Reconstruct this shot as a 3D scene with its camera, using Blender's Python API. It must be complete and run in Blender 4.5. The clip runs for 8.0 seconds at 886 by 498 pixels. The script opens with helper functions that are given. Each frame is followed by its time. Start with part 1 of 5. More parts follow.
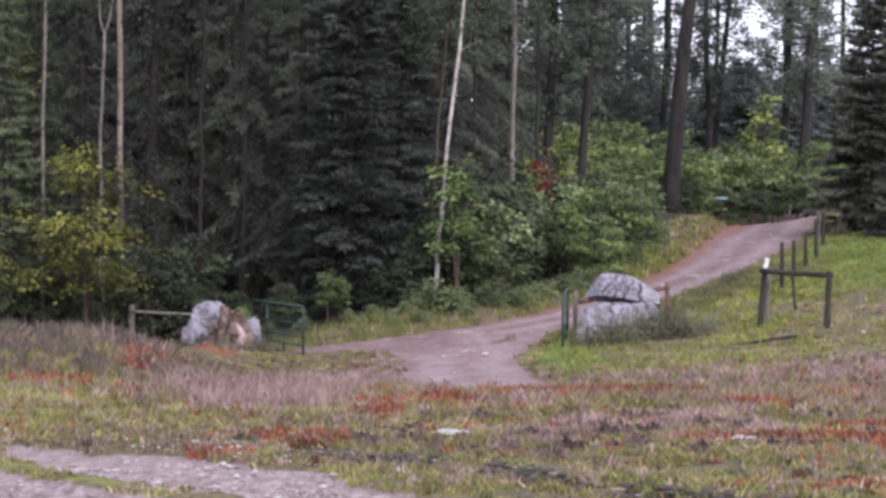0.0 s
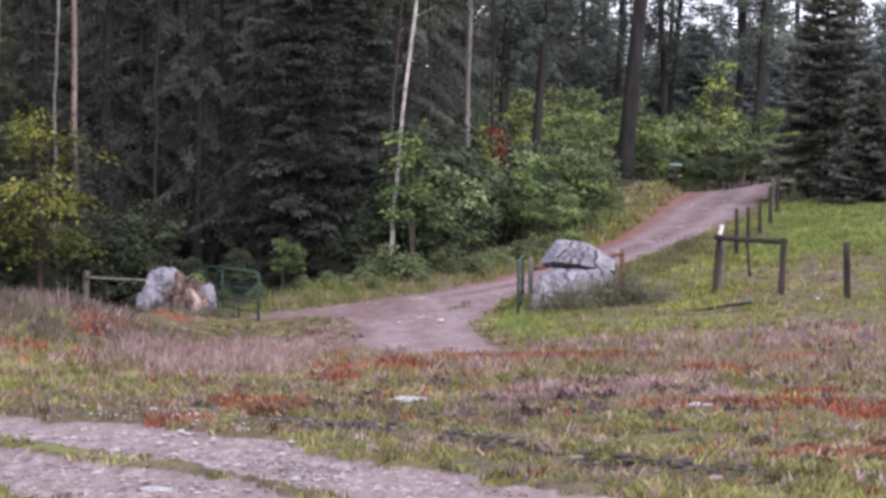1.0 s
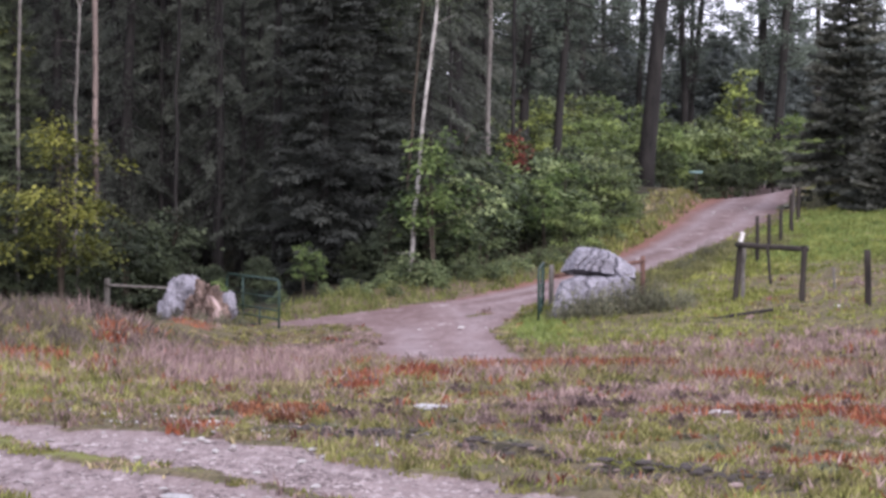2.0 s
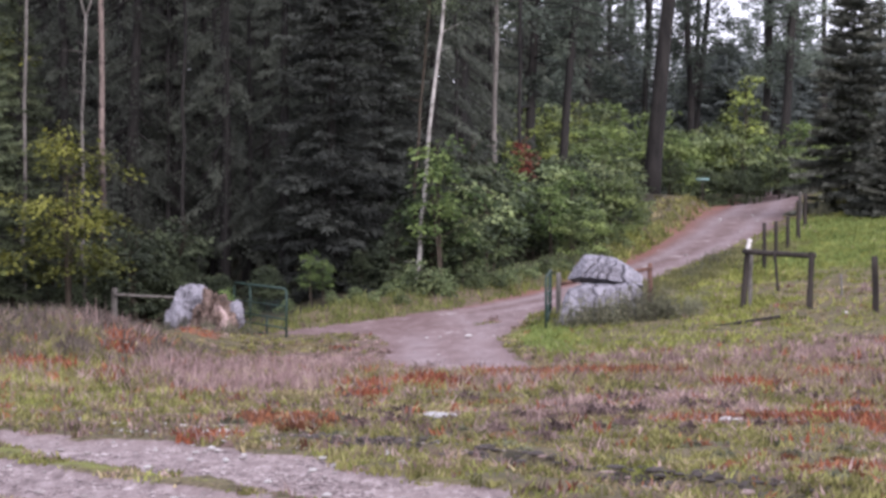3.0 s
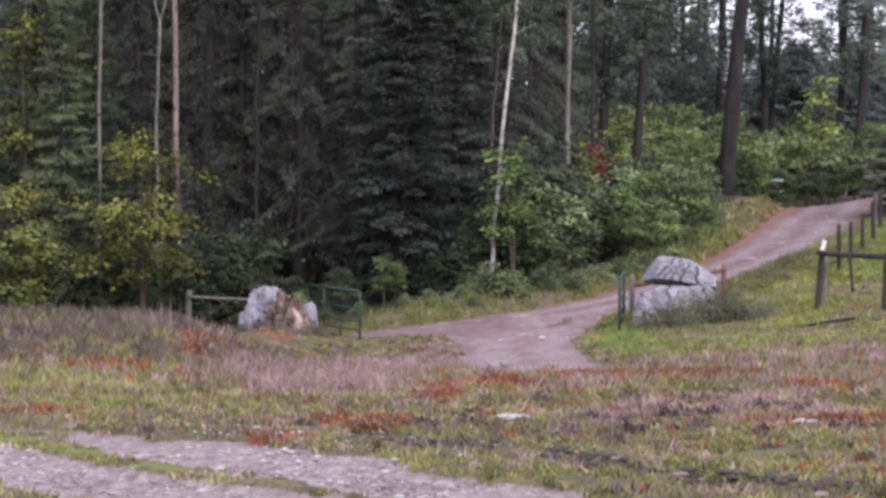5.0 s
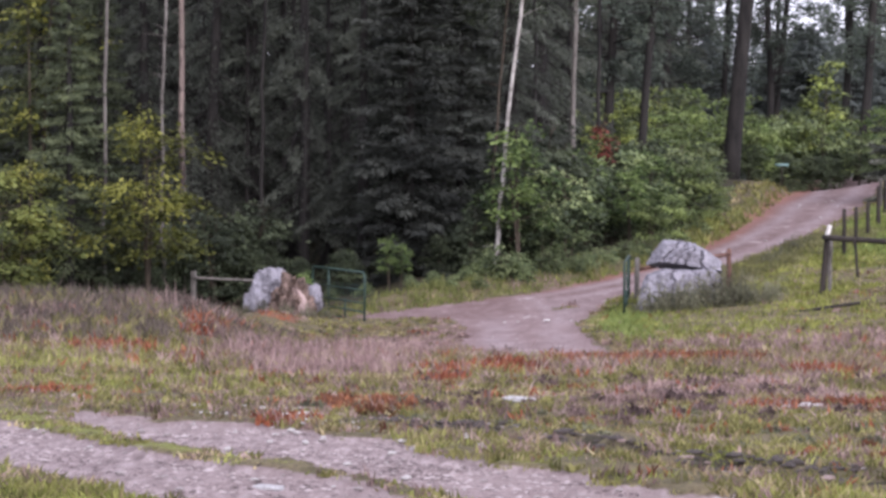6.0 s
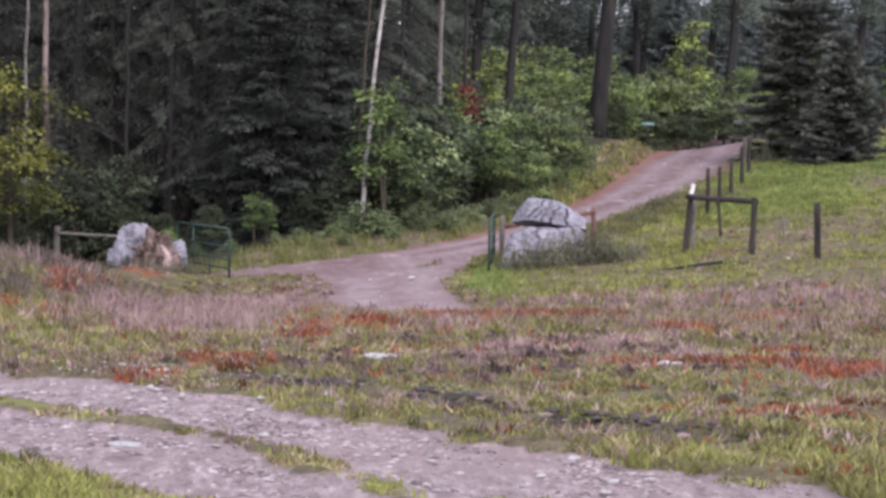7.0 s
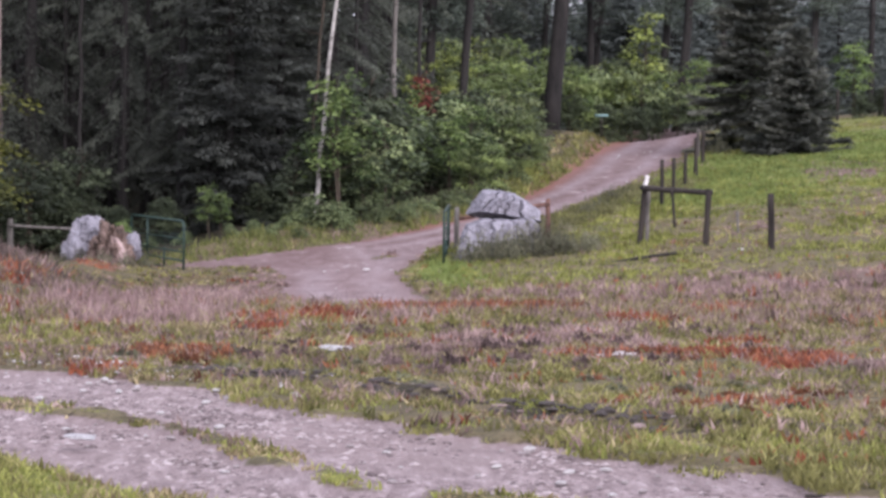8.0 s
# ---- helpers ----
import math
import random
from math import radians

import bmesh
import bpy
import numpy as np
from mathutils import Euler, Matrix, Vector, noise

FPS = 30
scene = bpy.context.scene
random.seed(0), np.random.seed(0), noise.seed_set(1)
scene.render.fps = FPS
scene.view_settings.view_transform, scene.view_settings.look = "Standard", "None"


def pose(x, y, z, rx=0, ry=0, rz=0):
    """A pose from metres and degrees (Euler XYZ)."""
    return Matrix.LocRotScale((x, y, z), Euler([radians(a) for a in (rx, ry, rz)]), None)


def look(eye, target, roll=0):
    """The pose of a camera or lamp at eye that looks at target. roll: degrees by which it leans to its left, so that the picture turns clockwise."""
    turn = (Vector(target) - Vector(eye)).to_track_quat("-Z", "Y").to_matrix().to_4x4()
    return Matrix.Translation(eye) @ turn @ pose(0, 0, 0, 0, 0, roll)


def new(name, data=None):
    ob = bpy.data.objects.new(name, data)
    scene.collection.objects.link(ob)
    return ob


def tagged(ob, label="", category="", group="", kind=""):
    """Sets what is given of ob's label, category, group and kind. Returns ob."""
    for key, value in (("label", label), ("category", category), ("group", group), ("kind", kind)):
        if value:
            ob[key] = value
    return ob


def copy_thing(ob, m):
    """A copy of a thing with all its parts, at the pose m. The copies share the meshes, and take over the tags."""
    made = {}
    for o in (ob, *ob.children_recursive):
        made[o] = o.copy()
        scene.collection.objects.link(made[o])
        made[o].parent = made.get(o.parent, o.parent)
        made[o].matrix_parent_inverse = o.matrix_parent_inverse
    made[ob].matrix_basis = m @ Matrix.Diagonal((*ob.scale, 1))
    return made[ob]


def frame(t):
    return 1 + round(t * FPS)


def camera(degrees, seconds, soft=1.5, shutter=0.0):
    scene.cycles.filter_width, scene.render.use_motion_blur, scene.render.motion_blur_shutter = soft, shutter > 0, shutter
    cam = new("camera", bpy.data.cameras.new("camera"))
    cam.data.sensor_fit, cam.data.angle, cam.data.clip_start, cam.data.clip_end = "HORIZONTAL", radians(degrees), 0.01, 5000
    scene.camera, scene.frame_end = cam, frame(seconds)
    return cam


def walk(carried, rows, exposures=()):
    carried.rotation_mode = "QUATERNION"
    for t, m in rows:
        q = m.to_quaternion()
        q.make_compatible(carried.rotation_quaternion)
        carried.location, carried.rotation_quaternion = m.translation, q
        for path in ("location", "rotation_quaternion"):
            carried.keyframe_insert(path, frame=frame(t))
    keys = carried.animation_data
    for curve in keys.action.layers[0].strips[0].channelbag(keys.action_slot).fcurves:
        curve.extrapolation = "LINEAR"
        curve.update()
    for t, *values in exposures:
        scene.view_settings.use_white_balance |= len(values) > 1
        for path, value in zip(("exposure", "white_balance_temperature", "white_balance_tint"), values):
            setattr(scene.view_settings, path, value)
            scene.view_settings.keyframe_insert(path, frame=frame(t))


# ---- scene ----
cam = camera(20.0, 8.0, soft=3.1)
EYE_Z = 3.8
# seconds, three turns in degrees, sway to the side and up in metres
PATH = [
    (0.0, 89.177, -0.353, -1.281, 0.037, -0.009), (0.2, 89.220, -0.206, -1.646, 0.025, -0.004), (0.3, 89.175, -0.207, -1.826, 0.020, -0.001),
    (0.5, 88.978, -0.152, -2.236, 0.008, 0.004), (0.7, 88.739, -0.289, -2.402, 0.008, 0.004), (1.0, 88.405, -0.440, -2.321, 0.008, 0.003),
    (1.2, 88.268, -0.594, -2.179, 0.014, 0.003), (1.5, 88.299, -0.445, -1.861, 0.024, 0.003), (1.7, 88.446, -0.416, -1.832, 0.020, 0.003),
    (2.8, 88.678, -0.190, -1.842, -0.004, 0.000), (3.0, 88.759, -0.149, -1.715, -0.009, 0.001), (3.2, 88.828, -0.272, -1.533, -0.008, 0.003),
    (3.5, 88.823, -0.300, -1.074, -0.007, 0.006), (3.7, 88.891, -0.143, -0.810, -0.010, 0.004), (4.0, 88.892, -0.142, -0.303, -0.014, 0.001),
    (4.2, 88.867, -0.120, -0.095, -0.008, 0.001), (4.5, 88.905, 0.000, 0.000, 0.000, 0.000), (4.7, 88.891, 0.031, -0.063, 0.000, 0.000),
    (5.8, 88.457, -0.244, 0.150, -0.018, -0.005), (6.0, 88.402, -0.363, 0.064, -0.023, -0.006), (6.2, 88.294, -0.397, -0.078, -0.014, -0.008),
    (6.3, 88.223, -0.469, -0.262, -0.008, -0.009), (6.4, 88.050, -0.570, -1.130, -0.003, -0.010), (6.5, 87.863, -0.676, -1.513, 0.003, -0.010), (6.7, 87.683, -0.676, -2.033, 0.010, -0.007),
    (6.8, 87.627, -0.730, -2.236, 0.013, -0.005), (7.0, 87.451, -0.810, -2.953, 0.020, -0.002), (7.2, 87.400, -0.856, -3.368, 0.022, -0.004),
    (7.5, 87.377, -0.869, -3.871, 0.024, -0.006), (7.7, 87.313, -0.710, -3.978, 0.022, -0.006), (8.0, 87.280, -0.716, -3.994, 0.018, -0.006),
]
WHITE = (0.89, 6080, 24)
walk(cam, [(t, pose(sx, 0, EYE_Z + sz, a, b, c)) for t, a, b, c, sx, sz in PATH], exposures=[(0.0, *WHITE), (8.0, *WHITE)])

# ---- light: high overcast, soft sun through cloud from behind the eye ----
world = bpy.data.worlds.new("sky")
scene.world = world
world.use_nodes = True
wt = world.node_tree
wt.nodes.clear()
w_out = wt.nodes.new("ShaderNodeOutputWorld")
w_bg = wt.nodes.new("ShaderNodeBackground")
w_sky = wt.nodes.new("ShaderNodeTexSky")
w_sky.sky_type = "NISHITA"
w_sky.sun_disc = False
w_sky.sun_elevation = radians(33)
w_sky.sun_rotation = radians(161)
w_sky.dust_density = 3.0
w_cloud = wt.nodes.new("ShaderNodeTexNoise")
w_cloud.inputs["Scale"].default_value = 3.0
w_cloud.inputs["Detail"].default_value = 6.0
w_ramp = wt.nodes.new("ShaderNodeMapRange")
w_ramp.inputs[1].default_value, w_ramp.inputs[2].default_value = 0.3, 0.6
w_ramp.inputs[3].default_value, w_ramp.inputs[4].default_value = 0.55, 1.0
w_mix = wt.nodes.new("ShaderNodeMix")
w_mix.data_type = "RGBA"
w_mix.inputs[7].default_value = (9.0, 9.3, 9.8, 1)
wt.links.new(w_cloud.outputs["Fac"], w_ramp.inputs[0])
wt.links.new(w_ramp.outputs[0], w_mix.inputs[0])
wt.links.new(w_sky.outputs[0], w_mix.inputs[6])
wt.links.new(w_mix.outputs[2], w_bg.inputs["Color"])
w_bg.inputs["Strength"].default_value = 0.10
wt.links.new(w_bg.outputs[0], w_out.inputs[0])

sun = new("sun", bpy.data.lights.new("sun", "SUN"))
sun.data.energy = 1.5
sun.data.angle = radians(40)
sun.data.color = (1.0, 0.96, 0.9)
sun.matrix_world = look((20, -60, 41), (0, 0, 0))

# ---- materials ----
def material(name, rough=0.9):
    m = bpy.data.materials.new(name)
    m.use_nodes = True
    b = m.node_tree.nodes["Principled BSDF"]
    b.inputs["Roughness"].default_value = rough
    b.inputs["Specular IOR Level"].default_value = 0.25
    return m, m.node_tree, b


def noise_node(nt, scale, detail=5.0, rough=0.6, stretch=None, lean=0.0):
    tc = nt.nodes.new("ShaderNodeTexCoord")
    n = nt.nodes.new("ShaderNodeTexNoise")
    n.inputs["Scale"].default_value = scale
    n.inputs["Detail"].default_value = detail
    n.inputs["Roughness"].default_value = rough
    if stretch:
        mp = nt.nodes.new("ShaderNodeMapping")
        mp.inputs["Scale"].default_value = stretch
        mp.inputs["Rotation"].default_value = (0, lean, 0)
        nt.links.new(tc.outputs["Object"], mp.inputs[0])
        nt.links.new(mp.outputs[0], n.inputs["Vector"])
    else:
        nt.links.new(tc.outputs["Object"], n.inputs["Vector"])
    return n.outputs["Fac"]


def ramp(nt, fac, *stops):
    r = nt.nodes.new("ShaderNodeValToRGB")
    el = r.color_ramp.elements
    while len(el) < len(stops):
        el.new(0.5)
    for e, (p, c) in zip(el, stops):
        e.position, e.color = p, (*c, 1)
    nt.links.new(fac, r.inputs[0])
    return r.outputs[0]


def mix(nt, fac, a, b, mode="MIX"):
    m = nt.nodes.new("ShaderNodeMix")
    m.data_type, m.blend_type = "RGBA", mode
    for slot, v in ((0, fac), (6, a), (7, b)):
        if isinstance(v, (int, float)):
            m.inputs[slot].default_value = v
        elif isinstance(v, tuple):
            m.inputs[slot].default_value = (*v, 1)
        else:
            nt.links.new(v, m.inputs[slot])
    return m.outputs[2]


def calc(nt, op, a, b, clamp=False):
    m = nt.nodes.new("ShaderNodeMath")
    m.operation, m.use_clamp = op, clamp
    for i, v in enumerate((a, b)):
        if isinstance(v, (int, float)):
            m.inputs[i].default_value = v
        else:
            nt.links.new(v, m.inputs[i])
    return m.outputs[0]


def bump(nt, b, height, strength, dist):
    n = nt.nodes.new("ShaderNodeBump")
    n.inputs["Strength"].default_value = strength
    n.inputs["Distance"].default_value = dist
    nt.links.new(height, n.inputs["Height"])
    nt.links.new(n.outputs[0], b.inputs["Normal"])


def surface(name, dark, light, scale, rough=0.9, stretch=None, relief=0.01, fleck=None, lean=0.0):
    """A worn surface: broad stains and fine grain between two colours."""
    m, nt, b = material(name, rough)
    big = noise_node(nt, scale, 4, 0.55, stretch, lean)
    fine = noise_node(nt, scale * 7, 6, 0.7, stretch, lean)
    f = calc(nt, "ADD", calc(nt, "MULTIPLY", big, 0.6), calc(nt, "MULTIPLY", fine, 0.4))
    col = ramp(nt, f, (0.36, dark), (0.64, light))
    if fleck:
        f2 = noise_node(nt, scale * 2.3, 5, 0.7, stretch if lean else None, lean)
        col = mix(nt, ramp(nt, f2, (0.55, (0, 0, 0)), (0.68, (1, 1, 1))), col, fleck)
    nt.links.new(col, b.inputs["Base Color"])
    bump(nt, b, fine, 0.7, relief)
    return m


def foliage(name, shades, rough=0.7, through_light=0.35, clumped=False):
    """Leaves or blades: each one has its own shade, and light shines through a little."""
    m, nt, b = material(name, rough)
    g = nt.nodes.new("ShaderNodeNewGeometry")
    oi = nt.nodes.new("ShaderNodeObjectInfo")
    n = len(shades)
    patch = noise_node(nt, 0.9, 3)
    if clumped == "tuft":
        tone = nt.nodes.new("ShaderNodeAttribute")
        tone.attribute_name = "tone"
        spot = nt.nodes.new("ShaderNodeMapRange")
        spot.inputs[1].default_value, spot.inputs[2].default_value = 0.34, 0.66
        nt.links.new(noise_node(nt, 0.55, 6, 0.7), spot.inputs[0])
        own = calc(nt, "ADD", calc(nt, "MULTIPLY", g.outputs["Random Per Island"], 0.2), calc(nt, "MULTIPLY", tone.outputs["Fac"], 0.5))
        f = calc(nt, "ADD", own, calc(nt, "MULTIPLY", spot.outputs[0], 0.3))
    elif clumped:
        tone = nt.nodes.new("ShaderNodeAttribute")
        tone.attribute_name = "tone"
        own = calc(nt, "ADD", calc(nt, "MULTIPLY", g.outputs["Random Per Island"], 0.14), calc(nt, "MULTIPLY", tone.outputs["Fac"], 0.56))
        spot = nt.nodes.new("ShaderNodeMapRange")
        spot.inputs[1].default_value, spot.inputs[2].default_value = 0.34, 0.66
        nt.links.new(patch, spot.inputs[0])
        f = calc(nt, "ADD", own, calc(nt, "MULTIPLY", spot.outputs[0], 0.30))
    else:
        f = calc(nt, "ADD", calc(nt, "MULTIPLY", g.outputs["Random Per Island"], 0.55), calc(nt, "MULTIPLY", patch, 0.45))
    col = ramp(nt, f, *[(0.15 + 0.7 * i / max(1, n - 1), c) for i, c in enumerate(shades)])
    hsv = nt.nodes.new("ShaderNodeHueSaturation")
    nt.links.new(col, hsv.inputs["Color"])
    spread = 0.8 if clumped is True else 0.5
    nt.links.new(calc(nt, "ADD", calc(nt, "MULTIPLY", oi.outputs["Random"], spread), 1.0 - spread / 2), hsv.inputs["Value"])
    nt.links.new(hsv.outputs[0], b.inputs["Base Color"])
    tr = nt.nodes.new("ShaderNodeBsdfTranslucent")
    nt.links.new(hsv.outputs[0], tr.inputs["Color"])
    ms = nt.nodes.new("ShaderNodeMixShader")
    ms.inputs[0].default_value = through_light
    nt.links.new(b.outputs[0], ms.inputs[1])
    nt.links.new(tr.outputs[0], ms.inputs[2])
    nt.links.new(ms.outputs[0], nt.nodes["Material Output"].inputs[0])
    return m


def ground_material():
    m, nt, b = material("ground_soil_and_gravel", 0.95)

    def mask(name):
        a = nt.nodes.new("ShaderNodeAttribute")
        a.attribute_name = name
        return a.outputs["Fac"]
    n_big = noise_node(nt, 0.35, 5)
    n_mid = noise_node(nt, 2.2, 6, 0.65)
    n_fine = noise_node(nt, 14, 6, 0.75)
    n_grit = noise_node(nt, 55, 4, 0.8)
    turf = ramp(nt, n_fine, (0.32, (0.04, 0.03, 0.022)), (0.5, (0.14, 0.105, 0.068)), (0.68, (0.27, 0.21, 0.14)))
    turf = mix(nt, ramp(nt, n_fine, (0.35, (0, 0, 0)), (0.7, (0.6, 0.6, 0.6))), turf, (0.17, 0.155, 0.06))
    turf = mix(nt, ramp(nt, n_mid, (0.42, (0.7, 0.7, 0.7)), (0.56, (0, 0, 0))), turf, (0.085, 0.075, 0.04))
    lush = ramp(nt, n_mid, (0.3, (0.10, 0.112, 0.03)), (0.7, (0.21, 0.215, 0.062)))
    rust = ramp(nt, n_fine, (0.3, (0.06, 0.03, 0.022)), (0.5, (0.19, 0.08, 0.05)), (0.72, (0.32, 0.17, 0.11)))
    purple = ramp(nt, n_fine, (0.3, (0.08, 0.055, 0.04)), (0.7, (0.24, 0.17, 0.14)))
    n_mott = noise_node(nt, 9, 6, 0.8, (1.0, 0.24, 1.0))
    stone = ramp(nt, n_mott, (0.34, (0.14, 0.105, 0.103)), (0.45, (0.245, 0.188, 0.187)), (0.55, (0.35, 0.278, 0.277)), (0.66, (0.54, 0.455, 0.45)))
    stone = mix(nt, ramp(nt, n_grit, (0.4, (0.3, 0.3, 0.3)), (0.6, (0, 0, 0))), stone, (0.13, 0.105, 0.10))
    stone = mix(nt, ramp(nt, n_big, (0.4, (0, 0, 0)), (0.65, (0.6, 0.6, 0.6))), stone, (0.27, 0.205, 0.195))
    n_long = noise_node(nt, 1.3, 6, 0.7, (1.0, 0.45, 1.0))
    n_rough = noise_node(nt, 3.4, 6, 0.8, (1.0, 0.3, 1.0))
    dirt = ramp(nt, n_long, (0.3, (0.135, 0.084, 0.078)), (0.5, (0.20, 0.135, 0.130)), (0.72, (0.285, 0.212, 0.211)))
    dirt = mix(nt, calc(nt, "MULTIPLY", mask("rut"), 0.55, True), dirt, (0.36, 0.295, 0.305))
    dirt = mix(nt, ramp(nt, n_long, (0.62, (0, 0, 0)), (0.72, (0.8, 0.8, 0.8))), dirt, (0.50, 0.45, 0.44))
    dirt = mix(nt, ramp(nt, n_rough, (0.36, (0.4, 0.4, 0.4)), (0.5, (0, 0, 0))), dirt, (0.12, 0.082, 0.078))
    dirt = mix(nt, ramp(nt, n_rough, (0.56, (0, 0, 0)), (0.68, (0.5, 0.5, 0.5))), dirt, (0.38, 0.32, 0.325))
    dirt = mix(nt, calc(nt, "MULTIPLY", mask("verge"), 1.1, True), dirt, (0.235, 0.115, 0.09))
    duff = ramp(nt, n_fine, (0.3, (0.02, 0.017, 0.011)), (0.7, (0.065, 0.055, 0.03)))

    def soft(name, wobble=0.55):
        v = calc(nt, "ADD", mask(name), calc(nt, "MULTIPLY", calc(nt, "SUBTRACT", n_mid, 0.5), wobble * 2))
        v = calc(nt, "ADD", v, calc(nt, "MULTIPLY", calc(nt, "SUBTRACT", n_fine, 0.5), 0.5))
        r = nt.nodes.new("ShaderNodeMapRange")
        r.inputs[1].default_value, r.inputs[2].default_value = 0.4, 0.62
        nt.links.new(v, r.inputs[0])
        edge = nt.nodes.new("ShaderNodeMapRange")
        edge.inputs[1].default_value, edge.inputs[2].default_value = 0.0, 0.12
        nt.links.new(mask(name), edge.inputs[0])
        return calc(nt, "MULTIPLY", r.outputs[0], edge.outputs[0], True)
    col = mix(nt, soft("lush"), turf, lush)
    col = mix(nt, soft("purple"), col, purple)
    thin = ramp(nt, n_mid, (0.36, (0.15, 0.15, 0.15)), (0.58, (1, 1, 1)))
    col = mix(nt, calc(nt, "MULTIPLY", soft("rust"), thin), col, rust)
    col = mix(nt, soft("verge", 0.3), col, (0.22, 0.115, 0.08))
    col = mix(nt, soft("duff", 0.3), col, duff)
    col = mix(nt, soft("road", 0.3), col, dirt)
    col = mix(nt, soft("gravel", 0.35), col, stone)
    nt.links.new(col, b.inputs["Base Color"])
    h = calc(nt, "ADD", calc(nt, "MULTIPLY", n_fine, 0.7), calc(nt, "MULTIPLY", n_grit, 0.3))
    bump(nt, b, h, 0.8, 0.05)
    return m


GROUND = ground_material()
BARK_PINE = surface("bark_pine", (0.013, 0.012, 0.012), (0.046, 0.042, 0.039), 3.0, 0.95, (1, 1, 0.25), 0.03)
BARK_GREY = surface("bark_grey", (0.04, 0.036, 0.032), (0.25, 0.23, 0.21), 1.3, 0.95, (1, 1, 0.3), 0.02, (0.045, 0.04, 0.034))
BARK_RED = surface("bark_red", (0.05, 0.04, 0.036), (0.34, 0.265, 0.235), 1.2, 0.95, (1, 1, 0.3), 0.02, (0.05, 0.04, 0.036))
BARK_BIRCH = surface("bark_birch", (0.20, 0.185, 0.17), (0.52, 0.495, 0.46), 1.6, 0.8, (1, 1, 1.6), 0.01, (0.07, 0.06, 0.052))
TWIG = surface("twig", (0.03, 0.024, 0.018), (0.10, 0.08, 0.06), 3.0)
NEEDLE_DARK = foliage("needles_dark", [(0.046, 0.051, 0.045), (0.085, 0.093, 0.08), (0.18, 0.195, 0.168)], 0.8, 0.2, True)
NEEDLE_FOREST = foliage("needles_forest", [(0.080, 0.088, 0.074), (0.13, 0.142, 0.116), (0.205, 0.225, 0.178)], 0.8, 0.5, True)
NEEDLE_SPRUCE = foliage("needles_spruce", [(0.085, 0.094, 0.080), (0.175, 0.186, 0.155), (0.34, 0.35, 0.29)], 0.75, 0.2, True)
NEEDLE_PINE = foliage("needles_pine", [(0.060, 0.075, 0.062), (0.092, 0.113, 0.090), (0.135, 0.162, 0.124)], 0.75, 0.2, True)
NEEDLE_EDGE = foliage("needles_edge", [(0.050, 0.060, 0.038), (0.092, 0.112, 0.064), (0.165, 0.19, 0.098)], 0.75, 0.35, True)
# Distance haze is put into this needle colour: paler and bluer than near needles.
NEEDLE_HAZED = foliage("needles_hazed", [(0.14, 0.162, 0.150), (0.165, 0.19, 0.174), (0.195, 0.222, 0.203)], 0.9, 0.1)
LEAF_YELLOW = foliage("leaves_yellow_green", [(0.055, 0.070, 0.034), (0.22, 0.265, 0.08), (0.47, 0.53, 0.155)], 0.6, 0.4, True)
LEAF_LIGHT = foliage("leaves_light_green", [(0.050, 0.066, 0.036), (0.17, 0.225, 0.082), (0.37, 0.45, 0.165)], 0.65, 0.4, True)
LEAF_OLIVE = foliage("leaves_olive_yellow", [(0.048, 0.055, 0.022), (0.175, 0.190, 0.046), (0.45, 0.45, 0.105)], 0.6, 0.4, True)
LEAF_GREEN = foliage("leaves_green", [(0.030, 0.048, 0.026), (0.12, 0.185, 0.062), (0.36, 0.48, 0.16)], 0.6, 0.4, True)
LEAF_MID = foliage("leaves_mid", [(0.040, 0.054, 0.036), (0.145, 0.188, 0.088), (0.35, 0.41, 0.19)], 0.6, 0.35, True)
# The next two leaf colours have forest shade put into them.
LEAF_DEEP_SHADE = foliage("leaves_deep_shade", [(0.024, 0.032, 0.020), (0.055, 0.070, 0.040), (0.13, 0.16, 0.085)], 0.65, 0.35, True)
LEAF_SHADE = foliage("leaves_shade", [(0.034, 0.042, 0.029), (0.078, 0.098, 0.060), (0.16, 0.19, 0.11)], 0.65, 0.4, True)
LEAF_RUST = foliage("dock_leaves", [(0.055, 0.026, 0.018), (0.25, 0.105, 0.055), (0.52, 0.27, 0.15)], 0.8, 0.3, True)
LEAF_PURPLE = foliage("withered_leaves", [(0.065, 0.046, 0.043), (0.165, 0.119, 0.112), (0.30, 0.225, 0.21)], 0.85, 0.3, True)
LEAF_ORANGE = foliage("dry_leaves_orange", [(0.24, 0.12, 0.06), (0.48, 0.27, 0.14), (0.70, 0.48, 0.30)], 0.8, 0.3, True)
LEAF_WEED = foliage("weed_leaves", [(0.09, 0.095, 0.065), (0.18, 0.182, 0.115), (0.29, 0.285, 0.19)], 0.8, 0.3, True)
GRASS_VERGE = foliage("grass_verge", [(0.07, 0.085, 0.028), (0.14, 0.155, 0.05), (0.24, 0.25, 0.09)], 0.85, 0.3)
GRASS_ROUGH = foliage("grass_rough", [(0.065, 0.066, 0.032), (0.155, 0.15, 0.066), (0.27, 0.26, 0.125)], 0.85, 0.3, "tuft")
LEAF_RED = foliage("leaves_red", [(0.10, 0.025, 0.018), (0.20, 0.05, 0.036), (0.28, 0.09, 0.065)], 0.6, 0.3, True)
GRASS_STRAW = foliage("grass_straw", [(0.10, 0.078, 0.043), (0.29, 0.232, 0.125), (0.58, 0.485, 0.285)], 0.8, 0.35, "tuft")
GRASS_GREEN = foliage("grass_green", [(0.07, 0.07, 0.026), (0.205, 0.195, 0.068), (0.43, 0.405, 0.16)], 0.8, 0.4, "tuft")
